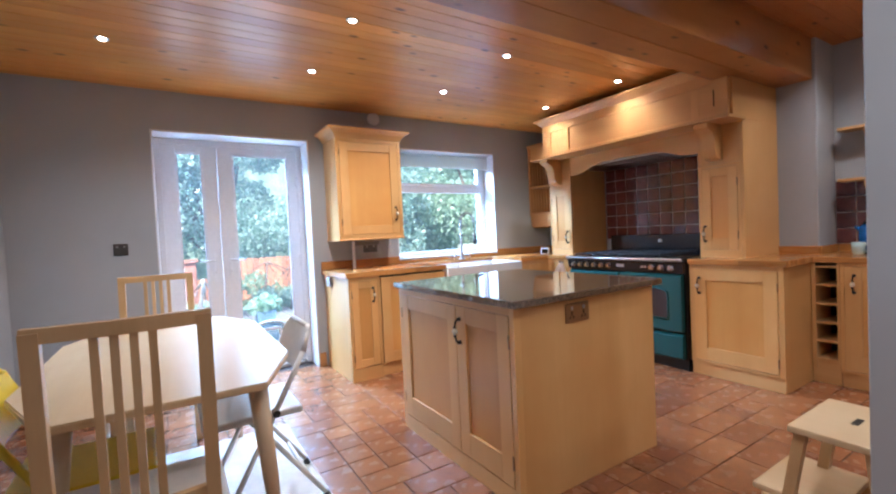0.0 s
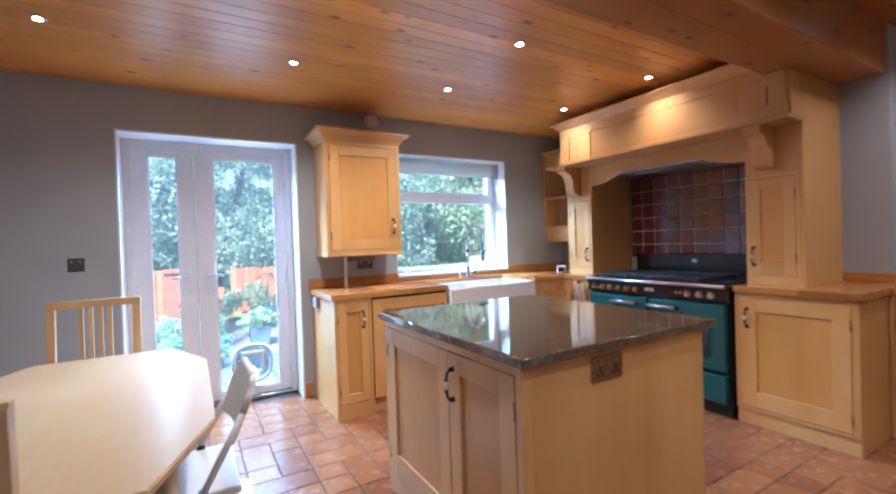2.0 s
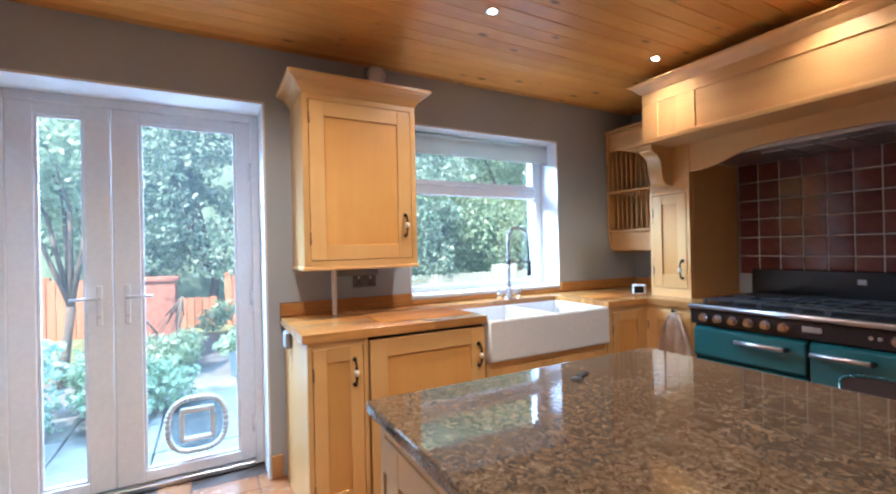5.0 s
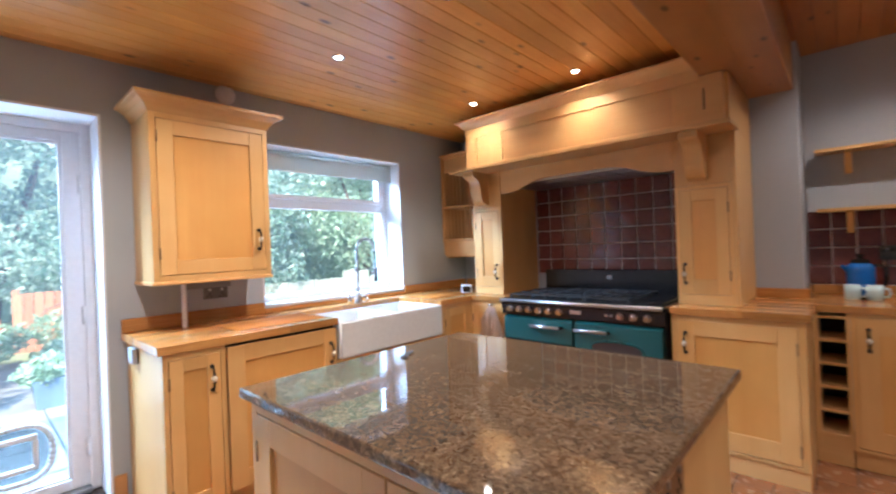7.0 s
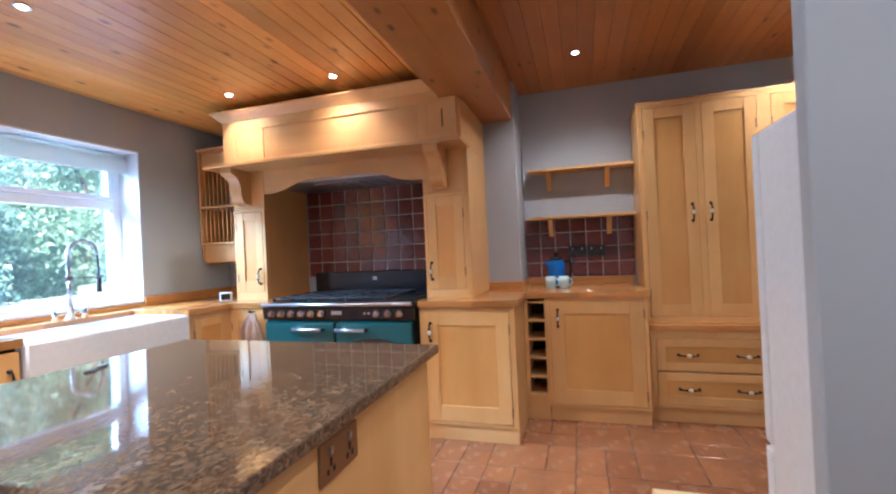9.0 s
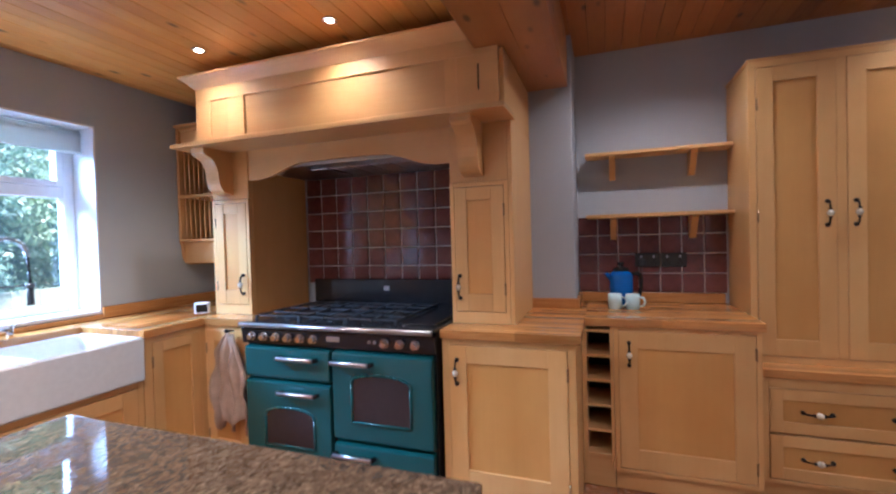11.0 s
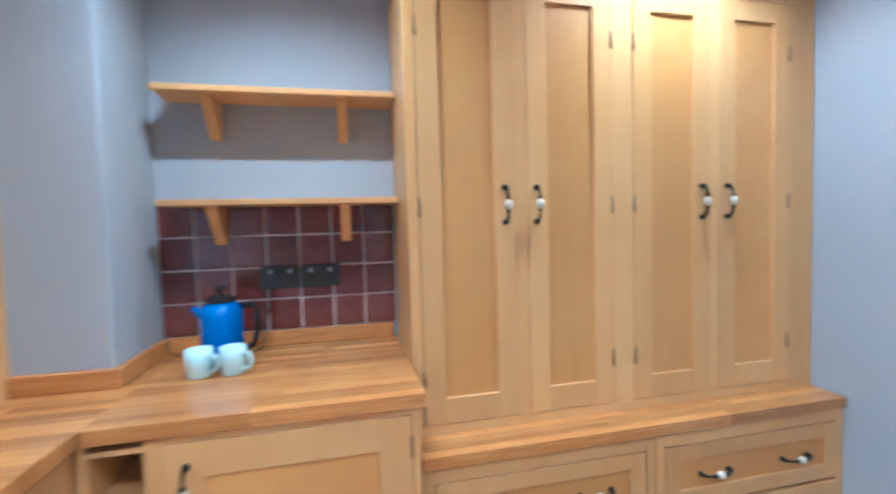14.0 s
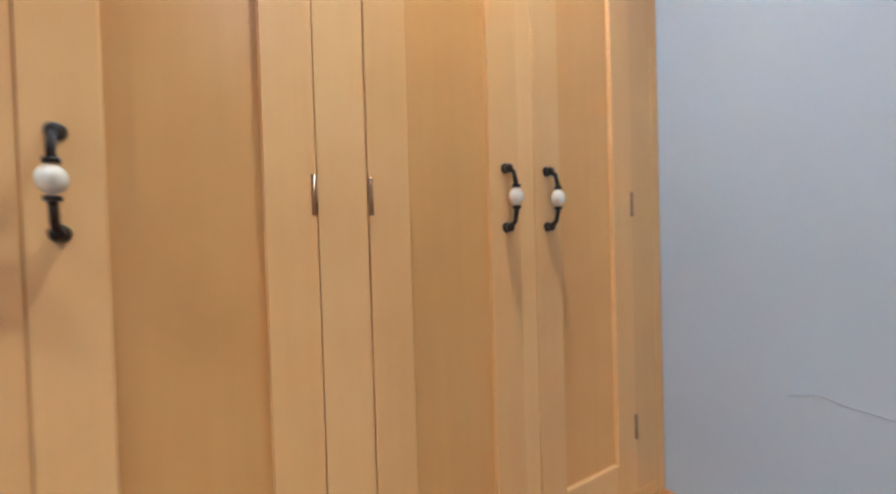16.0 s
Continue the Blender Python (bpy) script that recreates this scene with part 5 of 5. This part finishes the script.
for y in (1.105, 1.008):
    mug = thing("mug", (4.235, y, TOP), "pale blue ceramic mug beside the kettle", "mug", "mugs")
    bm = bmesh.new()
    lathe(bm, [(0.0, 0.0), (0.031, 0.0), (0.036, 0.006), (0.039, 0.05), (0.0395, 0.088), (0.0365, 0.088), (0.033, 0.01), (0.0, 0.008)], (4.235, y, TOP), 28)
    part("cup", bm, MUG, mug)
    bm = bmesh.new()
    tube(bm, [(4.215, y - 0.032, TOP + 0.072), (4.2, y - 0.056, TOP + 0.071), (4.194, y - 0.063, TOP + 0.048), (4.2, y - 0.055, TOP + 0.025), (4.215, y - 0.034, TOP + 0.02)], 0.0055, 8)
    part("handle", bm, MUG, mug)

NICKEL = plain("black_nickel", (0.07, 0.066, 0.06), 0.28, 0.85)
for u in (0.90, 0.75):
    plate("wall_socket", east(ALC - 0.013), u, 1.17, 0.146, 0.088, NICKEL, "black nickel double socket on the tiles", "socket")
plug = thing("plug", (ALC - 0.02, 0.935, 1.155), "black plug with its lead in the tiled wall's socket", "plug")
bm = bmesh.new()
box(bm, ALC - 0.058, ALC - 0.0205, 0.912, 0.958, 1.13, 1.178, 0.008, segs=2)
part("body", bm, BLACK_RUBBER, plug)
bm = bmesh.new()
tube(bm, [(ALC - 0.045, 0.935, 1.132), (ALC - 0.05, 0.94, 1.06), (ALC - 0.07, 0.955, 0.97), (ALC - 0.085, 0.97, TOP + 0.012), (ALC - 0.12, 1.0, TOP + 0.006), (ALC - 0.145, 1.03, TOP + 0.006)], 0.0035, 6)
part("lead", bm, BLACK_RUBBER, plug)


# ---- dining table and chairs ----
table = thing("dining_table", (0.01, 2.35, 0), "pale beech dining table with cut corners", "table")
bm = bmesh.new()
tx, ty0, ty1, cx, cy = 0.42, 1.505, 3.09, 0.145, 0.37
mx = 0.01
out = [(mx - tx + cx, ty0), (mx + tx - cx, ty0), (mx + tx, ty0 + cy), (mx + tx, ty1 - cy), (mx + tx - cx, ty1), (mx - tx + cx, ty1), (mx - tx, ty1 - cy), (mx - tx, ty0 + cy)]
prism(bm, out, "z", 0.722, 0.745)
bmesh.ops.bevel(bm, geom=bm.edges[:], offset=0.004, segments=2, affect="EDGES")
part("tabletop", bm, BEECH_TOP, table, "pale satin top")
bm = bmesh.new()
for x0, x1, y0, y1 in ((-0.27, 0.29, 1.80, 1.82), (-0.27, 0.29, 2.90, 2.92), (-0.27, -0.25, 1.82, 2.90), (0.27, 0.29, 1.82, 2.90)):
    box(bm, x0, x1, y0, y1, 0.64, 0.722, 0.002)
part("apron", bm, BEECH, table)
for x, y, sx, sy in ((-0.27, 1.80, -1, -1), (0.29, 1.80, 1, -1), (-0.27, 2.92, -1, 1), (0.29, 2.92, 1, 1)):
    bm = bmesh.new()
    rod(bm, (x, y, 0.722), (x + sx * 0.05, y + sy * 0.05, 0.0), 0.038, 0.02, 14)
    part("leg", bm, BEECH_PALE, table)


def ladder_chair(m):
    """Slatted high-back beech chair; its front looks along +y."""
    c = thing("dining_chair", (0, 0, 0), "beech dining chair with a tall slatted back", "chair", "slatted chairs at the table")
    w, top = 0.168, 1.025
    for s in (-1, 1):
        bm = bmesh.new()
        prism(bm, [(-0.17, 0.0), (-0.205, 0.0), (-0.19, 0.45), (-0.225, top - 0.01), (-0.195, top - 0.01), (-0.155, 0.45)], "x", s * w - 0.017, s * w + 0.017)
        part("back_post", bm, BEECH, c)
        bm = bmesh.new()
        box(bm, s * 0.2 - 0.017, s * 0.2 + 0.017, 0.19, 0.224, 0.0, 0.43, 0.003)
        part("leg", bm, BEECH, c)
        bm = bmesh.new()
        box(bm, s * 0.2 - 0.01, s * 0.2 + 0.01, -0.16, 0.19, 0.37, 0.43, 0.002)
        part("rail", bm, BEECH, c)
    bm = bmesh.new()
    n = 12
    pts = [(-w - 0.017 + (2 * w + 0.034) * i / n, -0.216 - 0.018 * math.sin(math.pi * i / n)) for i in range(n + 1)]
    prism(bm, [(x, y) for x, y in pts] + [(x, y + 0.026) for x, y in reversed(pts)], "z", top - 0.035, top)
    part("top_rail", bm, BEECH, c)
    bm = bmesh.new()
    prism(bm, [(x, y + 0.03) for x, y in pts] + [(x, y + 0.05) for x, y in reversed(pts)], "z", 0.52, 0.555)
    part("lower_rail", bm, BEECH, c)
    for x in (-0.057, -0.019, 0.019, 0.057):
        bm = bmesh.new()
        dy = -0.016 * math.cos(x * 6)
        prism(bm, [(-0.193 + dy, 0.54), (-0.177 + dy, 0.54), (-0.196 + dy, top - 0.03), (-0.212 + dy, top - 0.03)], "x", x - 0.009, x + 0.009)
        part("slat", bm, BEECH, c)
    bm = bmesh.new()
    box(bm, -0.21, 0.21, -0.16, 0.232, 0.43, 0.462, 0.010, segs=2)
    part("seat", bm, WHITE_PAD, c, "off-white padded seat")
    bm = bmesh.new()
    box(bm, -0.183, 0.183, 0.195, 0.215, 0.37, 0.43, 0.002)
    box(bm, -0.2, 0.2, -0.18, -0.165, 0.37, 0.43, 0.002)
    part("apron", bm, BEECH, c)
    c.matrix_basis = m
    return c


chair = ladder_chair(pose(-0.057, 1.53, 0))
copy_thing(chair, pose(-0.035, 2.93, 0, 0, 0, 180))


def folding_chair(m, frame_mat, pad_mat, label):
    """Steel folding chair; its front looks along +y."""
    c = thing("folding_chair", (0, 0, 0), label, "chair")
    for s in (-1, 1):
        bm = bmesh.new()
        tube(bm, [(s * 0.205, 0.20, 0.02), (s * 0.205, -0.02, 0.42), (s * 0.205, -0.17, 0.70), (s * 0.19, -0.20, 0.775), (s * 0.14, -0.212, 0.80)], 0.0115, 10)
        part("front_leg", bm, frame_mat, c)
        bm = bmesh.new()
        tube(bm, [(s * 0.185, -0.25, 0.02), (s * 0.185, 0.02, 0.40), (s * 0.185, 0.06, 0.44)], 0.0105, 10)
        part("rear_leg", bm, frame_mat, c)
        for y, w in ((0.205, 0.205), (-0.255, 0.185)):
            bm = bmesh.new()
            rod(bm, (s * w, y, 0.0), (s * w, y - 0.012 * (1 if y > 0 else -1), 0.035), 0.016, 0.014, 12)
            part("rubber_foot", bm, BLACK_RUBBER, c, "black rubber foot")
        bm = bmesh.new()
        rod(bm, (s * 0.216, -0.045, 0.455), (s * 0.175, -0.045, 0.455), 0.016)
        part("pivot", bm, BLACK_RUBBER, c)
    bm = bmesh.new()
    rod(bm, (-0.14, -0.212, 0.80), (0.14, -0.212, 0.80), 0.0115)
    part("top_bar", bm, frame_mat, c)
    for w, y, z in ((0.185, -0.16, 0.147), (0.205, 0.15, 0.11)):
        bm = bmesh.new()
        rod(bm, (-w, y, z), (w, y, z), 0.009)
        part("crossbar", bm, frame_mat, c)
    bm = bmesh.new()
    box(bm, -0.195, 0.195, -0.16, 0.235, 0.43, 0.46, 0.012, segs=3)
    part("seat", bm, pad_mat, c)
    bm = bmesh.new()
    n = 12
    pts = [(-0.195 + 0.39 * i / n, -0.165 - 0.035 * math.sin(math.pi * i / n)) for i in range(n + 1)]
    b2 = bmesh.new()
    prism(b2, [(x, y - 0.009) for x, y in pts] + [(x, y + 0.009) for x, y in reversed(pts)], "z", 0.60, 0.785)
    for v in b2.verts:
        v.co.y -= (v.co.z - 0.69) * 0.38
    join(bm, b2)
    part("backrest", bm, pad_mat, c)
    c.matrix_basis = m
    return c


folding_chair(pose(0.345, 2.20, 0.0, 0, 0, 90), WHITE_METAL, WHITE_PAD, "white folding chair tucked towards the table")
folding_chair(pose(-0.27, 1.97, 0.0, 0, 0, -88), YELLOW, YELLOW, "bright yellow folding chair at the table")

# ---- rug ----
bm = bmesh.new()
box(bm, -0.58, 0.62, 1.75, 2.98, 0.0005, 0.006, 0.002)
single("rug", bm, RUG, (0.02, 2.35, 0), "pale woven rug under the dining table", "rug")

# ---- step stool ----
st = thing("step_stool", (2.15, 0.62, 0), "small pale wooden step stool with a lower step", "step stool")
bm = bmesh.new()
box(bm, 1.93, 2.33, 0.44, 0.705, 0.425, 0.45, 0.006, segs=2)
part("top", bm, BEECH_TOP, st)
bm = bmesh.new()
box(bm, 1.965, 2.33, 0.58, 0.835, 0.150, 0.173, 0.006, segs=2)
part("step", bm, BEECH_TOP, st)
for x in (1.965, 2.295):
    bm = bmesh.new()
    prism(bm, [(0.655, 0.425), (0.69, 0.425), (0.76, 0.0), (0.725, 0.0)], "x", x - 0.018, x + 0.018)
    part("leg", bm, BEECH, st)
    bm = bmesh.new()
    prism(bm, [(0.46, 0.425), (0.50, 0.425), (0.46, 0.0), (0.42, 0.0)], "x", x - 0.018, x + 0.018)
    part("leg", bm, BEECH, st)
    bm = bmesh.new()
    box(bm, x - 0.01, x + 0.01, 0.46, 0.80, 0.115, 0.15, 0.002)
    part("rail", bm, BEECH, st)
bm = bmesh.new()
box(bm, 2.10, 2.17, 0.555, 0.575, 0.4495, 0.4515)
part("hand_slot", bm, DARK, st)
st.location = (2.095, 0.61, 0)

# ---- garden ----
bm = bmesh.new()
box(bm, -60, 60, -60, 90, -0.20, -0.16)
single("ground", bm, SOIL, (0, 10, -0.16), "garden ground of soil, gravel and grass", "ground", kind="structure")
pav = thing("pavement", (0.6, 6.0, -0.16), "pale stone garden paving", "paving", kind="structure")
slab = bmesh.new()
box(slab, -0.297, 0.297, -0.297, 0.297, -0.155, -0.10, 0.008)
slab_me = mesh_of("paving_slab", slab, PAVING)
for i in range(9):
    for j in range(9):
        x, y = -1.6 + i * 0.605, NO + 0.32 + j * 0.605
        if j > 3 and (i < 2 or i > 6):
            continue
        o = new("paving_slab", slab_me)
        o.parent = pav
        o.location = (x - pav.location.x, y - pav.location.y, 0.16 + random.uniform(-0.004, 0.004))


def fence_run(x0, x1, y, z1, material, label, pale=False):
    t = thing("garden_fence", ((x0 + x1) / 2, y, -0.16), label, "fence")
    n = int(abs(x1 - x0) / 0.13)
    bm = bmesh.new()
    box(bm, 0, 0.126 if pale else 0.118, -0.01, 0.01, 0.0, z1 + 0.16, 0.003)
    me = mesh_of("board", bm, material)
    for i in range(n):
        o = new("board", me)
        o.parent = t
        o.location = (x0 + i * 0.13 - (x0 + x1) / 2, random.uniform(-0.006, 0.006), random.uniform(-0.01, 0.01))
    bm = bmesh.new()
    for z in (0.2, z1 - 0.2):
        box(bm, x0, x1, y + 0.012, y + 0.05, z, z + 0.07)
    part("rail", bm, material, t)
    for i in range(int(abs(x1 - x0) / 1.8) + 1):
        bm = bmesh.new()
        box(bm, x0 + i * 1.8, x0 + i * 1.8 + 0.09, y + 0.052, y + 0.14, -0.16, z1 + (-0.03 if pale else 0.06), 0.004)
        part("post", bm, material, t)


fence_run(-7, 0.1, 11.2, 0.85, FENCE, "red-brown upright board garden fence")
fence_run(0.1, 1.14, 11.2, 0.42, FENCE, "low red-brown board fence section")
fence_run(1.14, 2.8, 11.2, 0.82, FENCE, "red-brown upright board fence panel")
fence_run(2.9, 12, 10.2, 0.68, FENCE_PALE, "weathered pale timber garden fence", True)
fence_run(6.8, 7.45, 10.06, 0.87, FENCE_PALE, "taller weathered pale panel before the garden fence", True)
bm = bmesh.new()
box(bm, -0.02, 0.42, 9.3, 9.75, -0.16, 0.86, 0.01)
box(bm, -0.06, 0.46, 9.26, 9.79, 0.86, 0.92, 0.01)
single("brick_pier", bm, BRICK, (0.16, 9.5, -0.16), "short red brick garden pier", "pier")


def leaves(name, material, centres, count, size, base, label, cat, kind=""):
    """A crown of many small leaves scattered in uneven clumps."""
    rng = np.random.default_rng(abs(int(base[0] * 97 + base[1] * 31)) + 5)
    verts, faces = [], []
    tot = sum(r ** 2 for *_, r in centres)
    for cx, cy, cz, r in centres:
        k = int(count * r ** 2 / tot)
        d = rng.normal(size=(k, 3))
        d /= np.linalg.norm(d, axis=1)[:, None]
        rad = r * (0.45 + 0.6 * rng.random(k) ** 0.6)
        wob = 1 + 0.25 * np.sin(d[:, 0] * 5 + cx * 3) * np.cos(d[:, 2] * 6 + cy)
        p = np.array([cx, cy, cz]) + d * (rad * wob)[:, None] * np.array([1, 1, 0.85])
        a = rng.normal(size=(k, 3))
        a /= np.linalg.norm(a, axis=1)[:, None]
        b = np.cross(a, rng.normal(size=(k, 3)))
        b /= np.linalg.norm(b, axis=1)[:, None]
        s = size * (0.6 + 0.8 * rng.random(k))[:, None]
        quad = np.stack([p - a * s, p + b * s * 0.45, p + a * s, p - b * s * 0.45], 1)
        start = len(verts)
        verts.extend(map(tuple, quad.reshape(-1, 3)))
        faces.extend((start + 4 * i, start + 4 * i + 1, start + 4 * i + 2, start + 4 * i + 3) for i in range(k))
    me = bpy.data.meshes.new(name)
    me.from_pydata(verts, [], faces)
    me.materials.append(material)
    return me


def tree(base, centres, count, size, material, label, trunk=0.12, cat="tree", name="garden_tree"):
    t = thing(name, base, label, cat)
    me = leaves("crown", material, [(x - base[0], y - base[1], z - base[2], r) for x, y, z, r in centres], count, size, base, label, cat)
    o = new("crown", me)
    o.parent = t
    BASE[o.name] = BASE[t.name]
    bm = bmesh.new()
    mid = Vector((base[0] + 0.1, base[1], base[2] + 0.9))
    rod(bm, base, mid, trunk, trunk * 0.75, 9)
    for x, y, z, r in centres[:6]:
        knee = mid.lerp(Vector((x, y, z)), 0.55) + Vector((0.08, 0, 0.12))
        rod(bm, mid, knee, trunk * 0.6, trunk * 0.35, 7)
        rod(bm, knee, (x, y, z), trunk * 0.35, trunk * 0.1, 6)
    part("trunk", bm, BARK, t)
    return t


rr = random.Random(4)
def clumps(x0, x1, y0, y1, z0, z1, n, r0, r1):
    return [(rr.uniform(x0, x1), rr.uniform(y0, y1), rr.uniform(z0, z1), rr.uniform(r0, r1)) for _ in range(n)]


tree((0.9, 12.6, -0.16), clumps(-1.2, 2.6, 11.7, 13.5, 1.1, 6.0, 30, 0.6, 1.2), 62000, 0.062, LEAF, "tall leafy garden tree behind the fence")
tree((-3.2, 12.4, -0.16), clumps(-5.6, -1.0, 11.8, 13.5, 1.2, 6.0, 28, 0.6, 1.2), 50000, 0.064, LEAF, "broad green garden tree behind the fence")
tree((5.0, 11.4, -0.16), clumps(2.6, 6.6, 10.6, 12.5, 0.7, 5.0, 36, 0.5, 1.0), 70000, 0.056, LEAF, "dense green tree outside the window")
tree((9.0, 12.0, -0.16), clumps(6.4, 12.0, 10.9, 13.0, 0.8, 5.4, 40, 0.6, 1.1), 50000, 0.066, LEAF_LIGHT, "light green hedge tree beyond the pale fence")
tree((-0.5, 7.4, -0.16), clumps(-1.0, -0.1, 7.0, 7.8, 1.7, 2.7, 8, 0.3, 0.5), 3500, 0.05, LEAF_LIGHT, "slender leaning garden tree near the doors", 0.05)
tree((0.25, 6.0, -0.12), clumps(-0.1, 0.55, 5.7, 6.4, 0.05, 0.35, 8, 0.16, 0.26), 4200, 0.035, LEAF_LIGHT, "low leafy shrub beside the paving", 0.02, "shrub", "shrub")
tree((-0.7, 5.6, -0.12), clumps(-1.0, -0.2, 5.2, 6.2, 0.0, 0.5, 9, 0.18, 0.3), 4200, 0.035, LEAF, "leafy shrub by the garden doors", 0.02, "shrub", "shrub")
tree((1.6, 9.6, -0.12), clumps(0.9, 3.0, 9.2, 10.3, 0.0, 0.35, 9, 0.16, 0.3), 3000, 0.04, LEAF_LIGHT, "low planting along the fence", 0.02, "shrub", "shrub")
tree((0.5, 7.3, -0.12), clumps(0.05, 0.85, 6.9, 8.3, -0.05, 0.22, 14, 0.14, 0.26), 6500, 0.03, LEAF_LIGHT, "low spreading shrub at the edge of the paving", 0.02, "shrub", "shrub")
tree((1.9, 8.6, -0.12), clumps(1.45, 2.6, 8.1, 9.2, -0.05, 0.25, 10, 0.14, 0.26), 4500, 0.032, LEAF, "low green planting beside the garden path", 0.02, "shrub", "shrub")

bm = bmesh.new()
box(bm, -40, 40, 17, 18, -0.16, 9.0)
single("backdrop", bm, paint("distant_hedge", (0.22, 0.31, 0.22), 0.9, 0.5, 1.6, grain=0.0), (0, 17, -0.16), "distant leafy hedge closing the garden", "hedge", kind="structure")

pot = thing("plant_pot", (1.18, 7.0, -0.10), "square slate-blue pot with a bushy plant", "plant pot")
bm = bmesh.new()
b2 = bmesh.new()
bmesh.ops.create_cone(b2, cap_ends=True, segments=4, radius1=0.15, radius2=0.19, depth=0.28)
join(bm, b2, 0, Matrix.Translation((1.18, 7.0, 0.04)) @ Matrix.Rotation(radians(45), 4, "Z"))
part("pot", bm, POT, pot)
me = leaves("plant", LEAF_LIGHT, [(0, 0, 0.36, 0.18), (0.1, 0.05, 0.32, 0.14), (-0.12, 0, 0.33, 0.14)], 1600, 0.035, (1.18, 7.0, 0), "", "")
o = new("plant", me)
o.parent = pot

# ---- floor ----
bm = bmesh.new()
box(bm, W - 0.2, 1.9, -2.6, NO, -0.12, -0.005)
box(bm, 1.9, ALC + 0.2, S - 0.12, NO, -0.12, -0.005)
floor = single("floor", bm, GROUT, (1.6, 1, -0.005), "terracotta quarry tiles with grey joints", "floor", kind="structure")
U = 0.1625
ox, oy = 0.772 - 20 * U, 0.79 - 22 * U
shapes = {}


def tile_mesh(w, h, material, key):
    if key not in shapes:
        g = 0.0021
        bm = bmesh.new()
        box(bm, g, w * U - g, g, h * U - g, -0.012, 0.0, 0.0025)
        shapes[key] = mesh_of("tile", bm, material)
    return shapes[key]


taken, tiles = set(), []
rt = random.Random(11)
nx, ny = int((ALC - ox) / U) + 1, int((N - oy) / U) + 1
for j in range(ny):
    for i in range(nx):
        if (i, j) in taken:
            continue
        w, h = rt.choice([(1, 1), (1, 1), (1, 2), (2, 1), (2, 2), (2, 1)]) if i * U + ox > 1.2 else rt.choice([(1, 1), (1, 2), (2, 1), (1, 1)])
        cells = [(i + a, j + b) for a in range(w) for b in range(h)]
        if any(c in taken for c in cells):
            w, h, cells = 1, 1, [(i, j)]
        taken.update(cells)
        x, y = ox + i * U, oy + j * U
        if x < W - 0.2 or x + w * U > ALC + 0.2 or x > 1.85 and y < S - 0.12 or y < -2.6:
            continue
        tiles.append((x, y, w, h))


def open_floor(x, y):
    if x < W or y < -0.6 or y > 4.1 or x > 4.0:
        return False
    if 1.2 < x < 2.1 and 1.4 < y < 2.4:
        return False
    if x > 1.15 and y > 3.4 or x > 3.4 and y > 1.2:
        return False
    return True


near = [t for t in tiles if open_floor(t[0], t[1]) and (0.35 < t[0] < 1.3 and 1.6 < t[1] < 4.1 or 2.0 < t[0] < 3.98 and 0.1 < t[1] < 1.95)][:300]
chosen = set(near)
for x, y, w, h in near:
    o = new("tile", tile_mesh(w, h, TERRA, (w, h)))
    o.parent = floor
    o.location = Vector((x, y, rt.uniform(-0.0008, 0.0008))) - floor.location
vs, fs = [], []
for x, y, w, h in tiles:
    if (x, y, w, h) in chosen:
        continue
    g, k = 0.0021, 0.0025
    a, b, c, d = x + g, x + w * U - g, y + g, y + h * U - g
    n0 = len(vs)
    dz = rt.uniform(-0.0008, 0.0008)
    vs += [(a, c, -0.012), (b, c, -0.012), (b, d, -0.012), (a, d, -0.012), (a, c, dz - k), (b, c, dz - k), (b, d, dz - k), (a, d, dz - k), (a + k, c + k, dz), (b - k, c + k, dz), (b - k, d - k, dz), (a + k, d - k, dz)]
    fs += [tuple(n0 + q for q in f) for f in ((0, 1, 5, 4), (1, 2, 6, 5), (2, 3, 7, 6), (3, 0, 4, 7), (4, 5, 9, 8), (5, 6, 10, 9), (6, 7, 11, 10), (7, 4, 8, 11), (8, 9, 10, 11))]
me = bpy.data.meshes.new("tile_field")
me.from_pydata(vs, [], fs)
me.materials.append(TERRA_STUFF)
o = new("tile_field", me)
o.parent = floor
o.location = -floor.location
tagged(o, kind="stuff")

# ---- wall tiles ----
def tile_wall(name, x, y0, y1, z0, z1, size, label):
    t = thing(name, (x, (y0 + y1) / 2, z0), label, "wall tiles", kind="structure")
    bm = bmesh.new()
    box(bm, x - 0.006, x - 0.001, y0, y1, z0, z1)
    part("grout", bm, TILE_GROUT, t)
    g = 0.0035
    meshes = []
    for _ in range(3):
        bm = bmesh.new()
        box(bm, -0.012, -0.004, g, size - g, g, size - g, 0.0025)
        for v in bm.verts:
            v.co.x += rt.uniform(-0.0012, 0.0012)
        meshes.append(mesh_of("tile", bm, GLAZE))
    z = z0
    while z + size <= z1 + 0.02:
        y = y1 - size
        while y >= y0 - 0.02:
            o = new("tile", rt.choice(meshes))
            o.parent = t
            o.location = Vector((x, y, z)) - Vector((x, (y0 + y1) / 2, z0))
            y -= size
        z += size


tile_wall("tiles_cooker", E, 1.915, 3.225, 1.04, 1.80, 0.127, "burgundy glazed square tiles behind the cooker")
tile_wall("tiles_alcove", ALC, 0.455, 1.32, 0.962, 1.44, 0.1235, "burgundy glazed square tiles in the alcove")

# a faint crease in the plaster of the south wall
bm = bmesh.new()
tube(bm, [(3.86 - 0.05 * i, S + 0.0006, 0.99 + 0.008 * math.sin(i * 1.3) - 0.004 * math.cos(i * 2.9)) for i in range(12)], 0.0014, 5)
part("plaster_crease", bm, WALL, WALL_SOUTH, "hairline crease in the plaster")
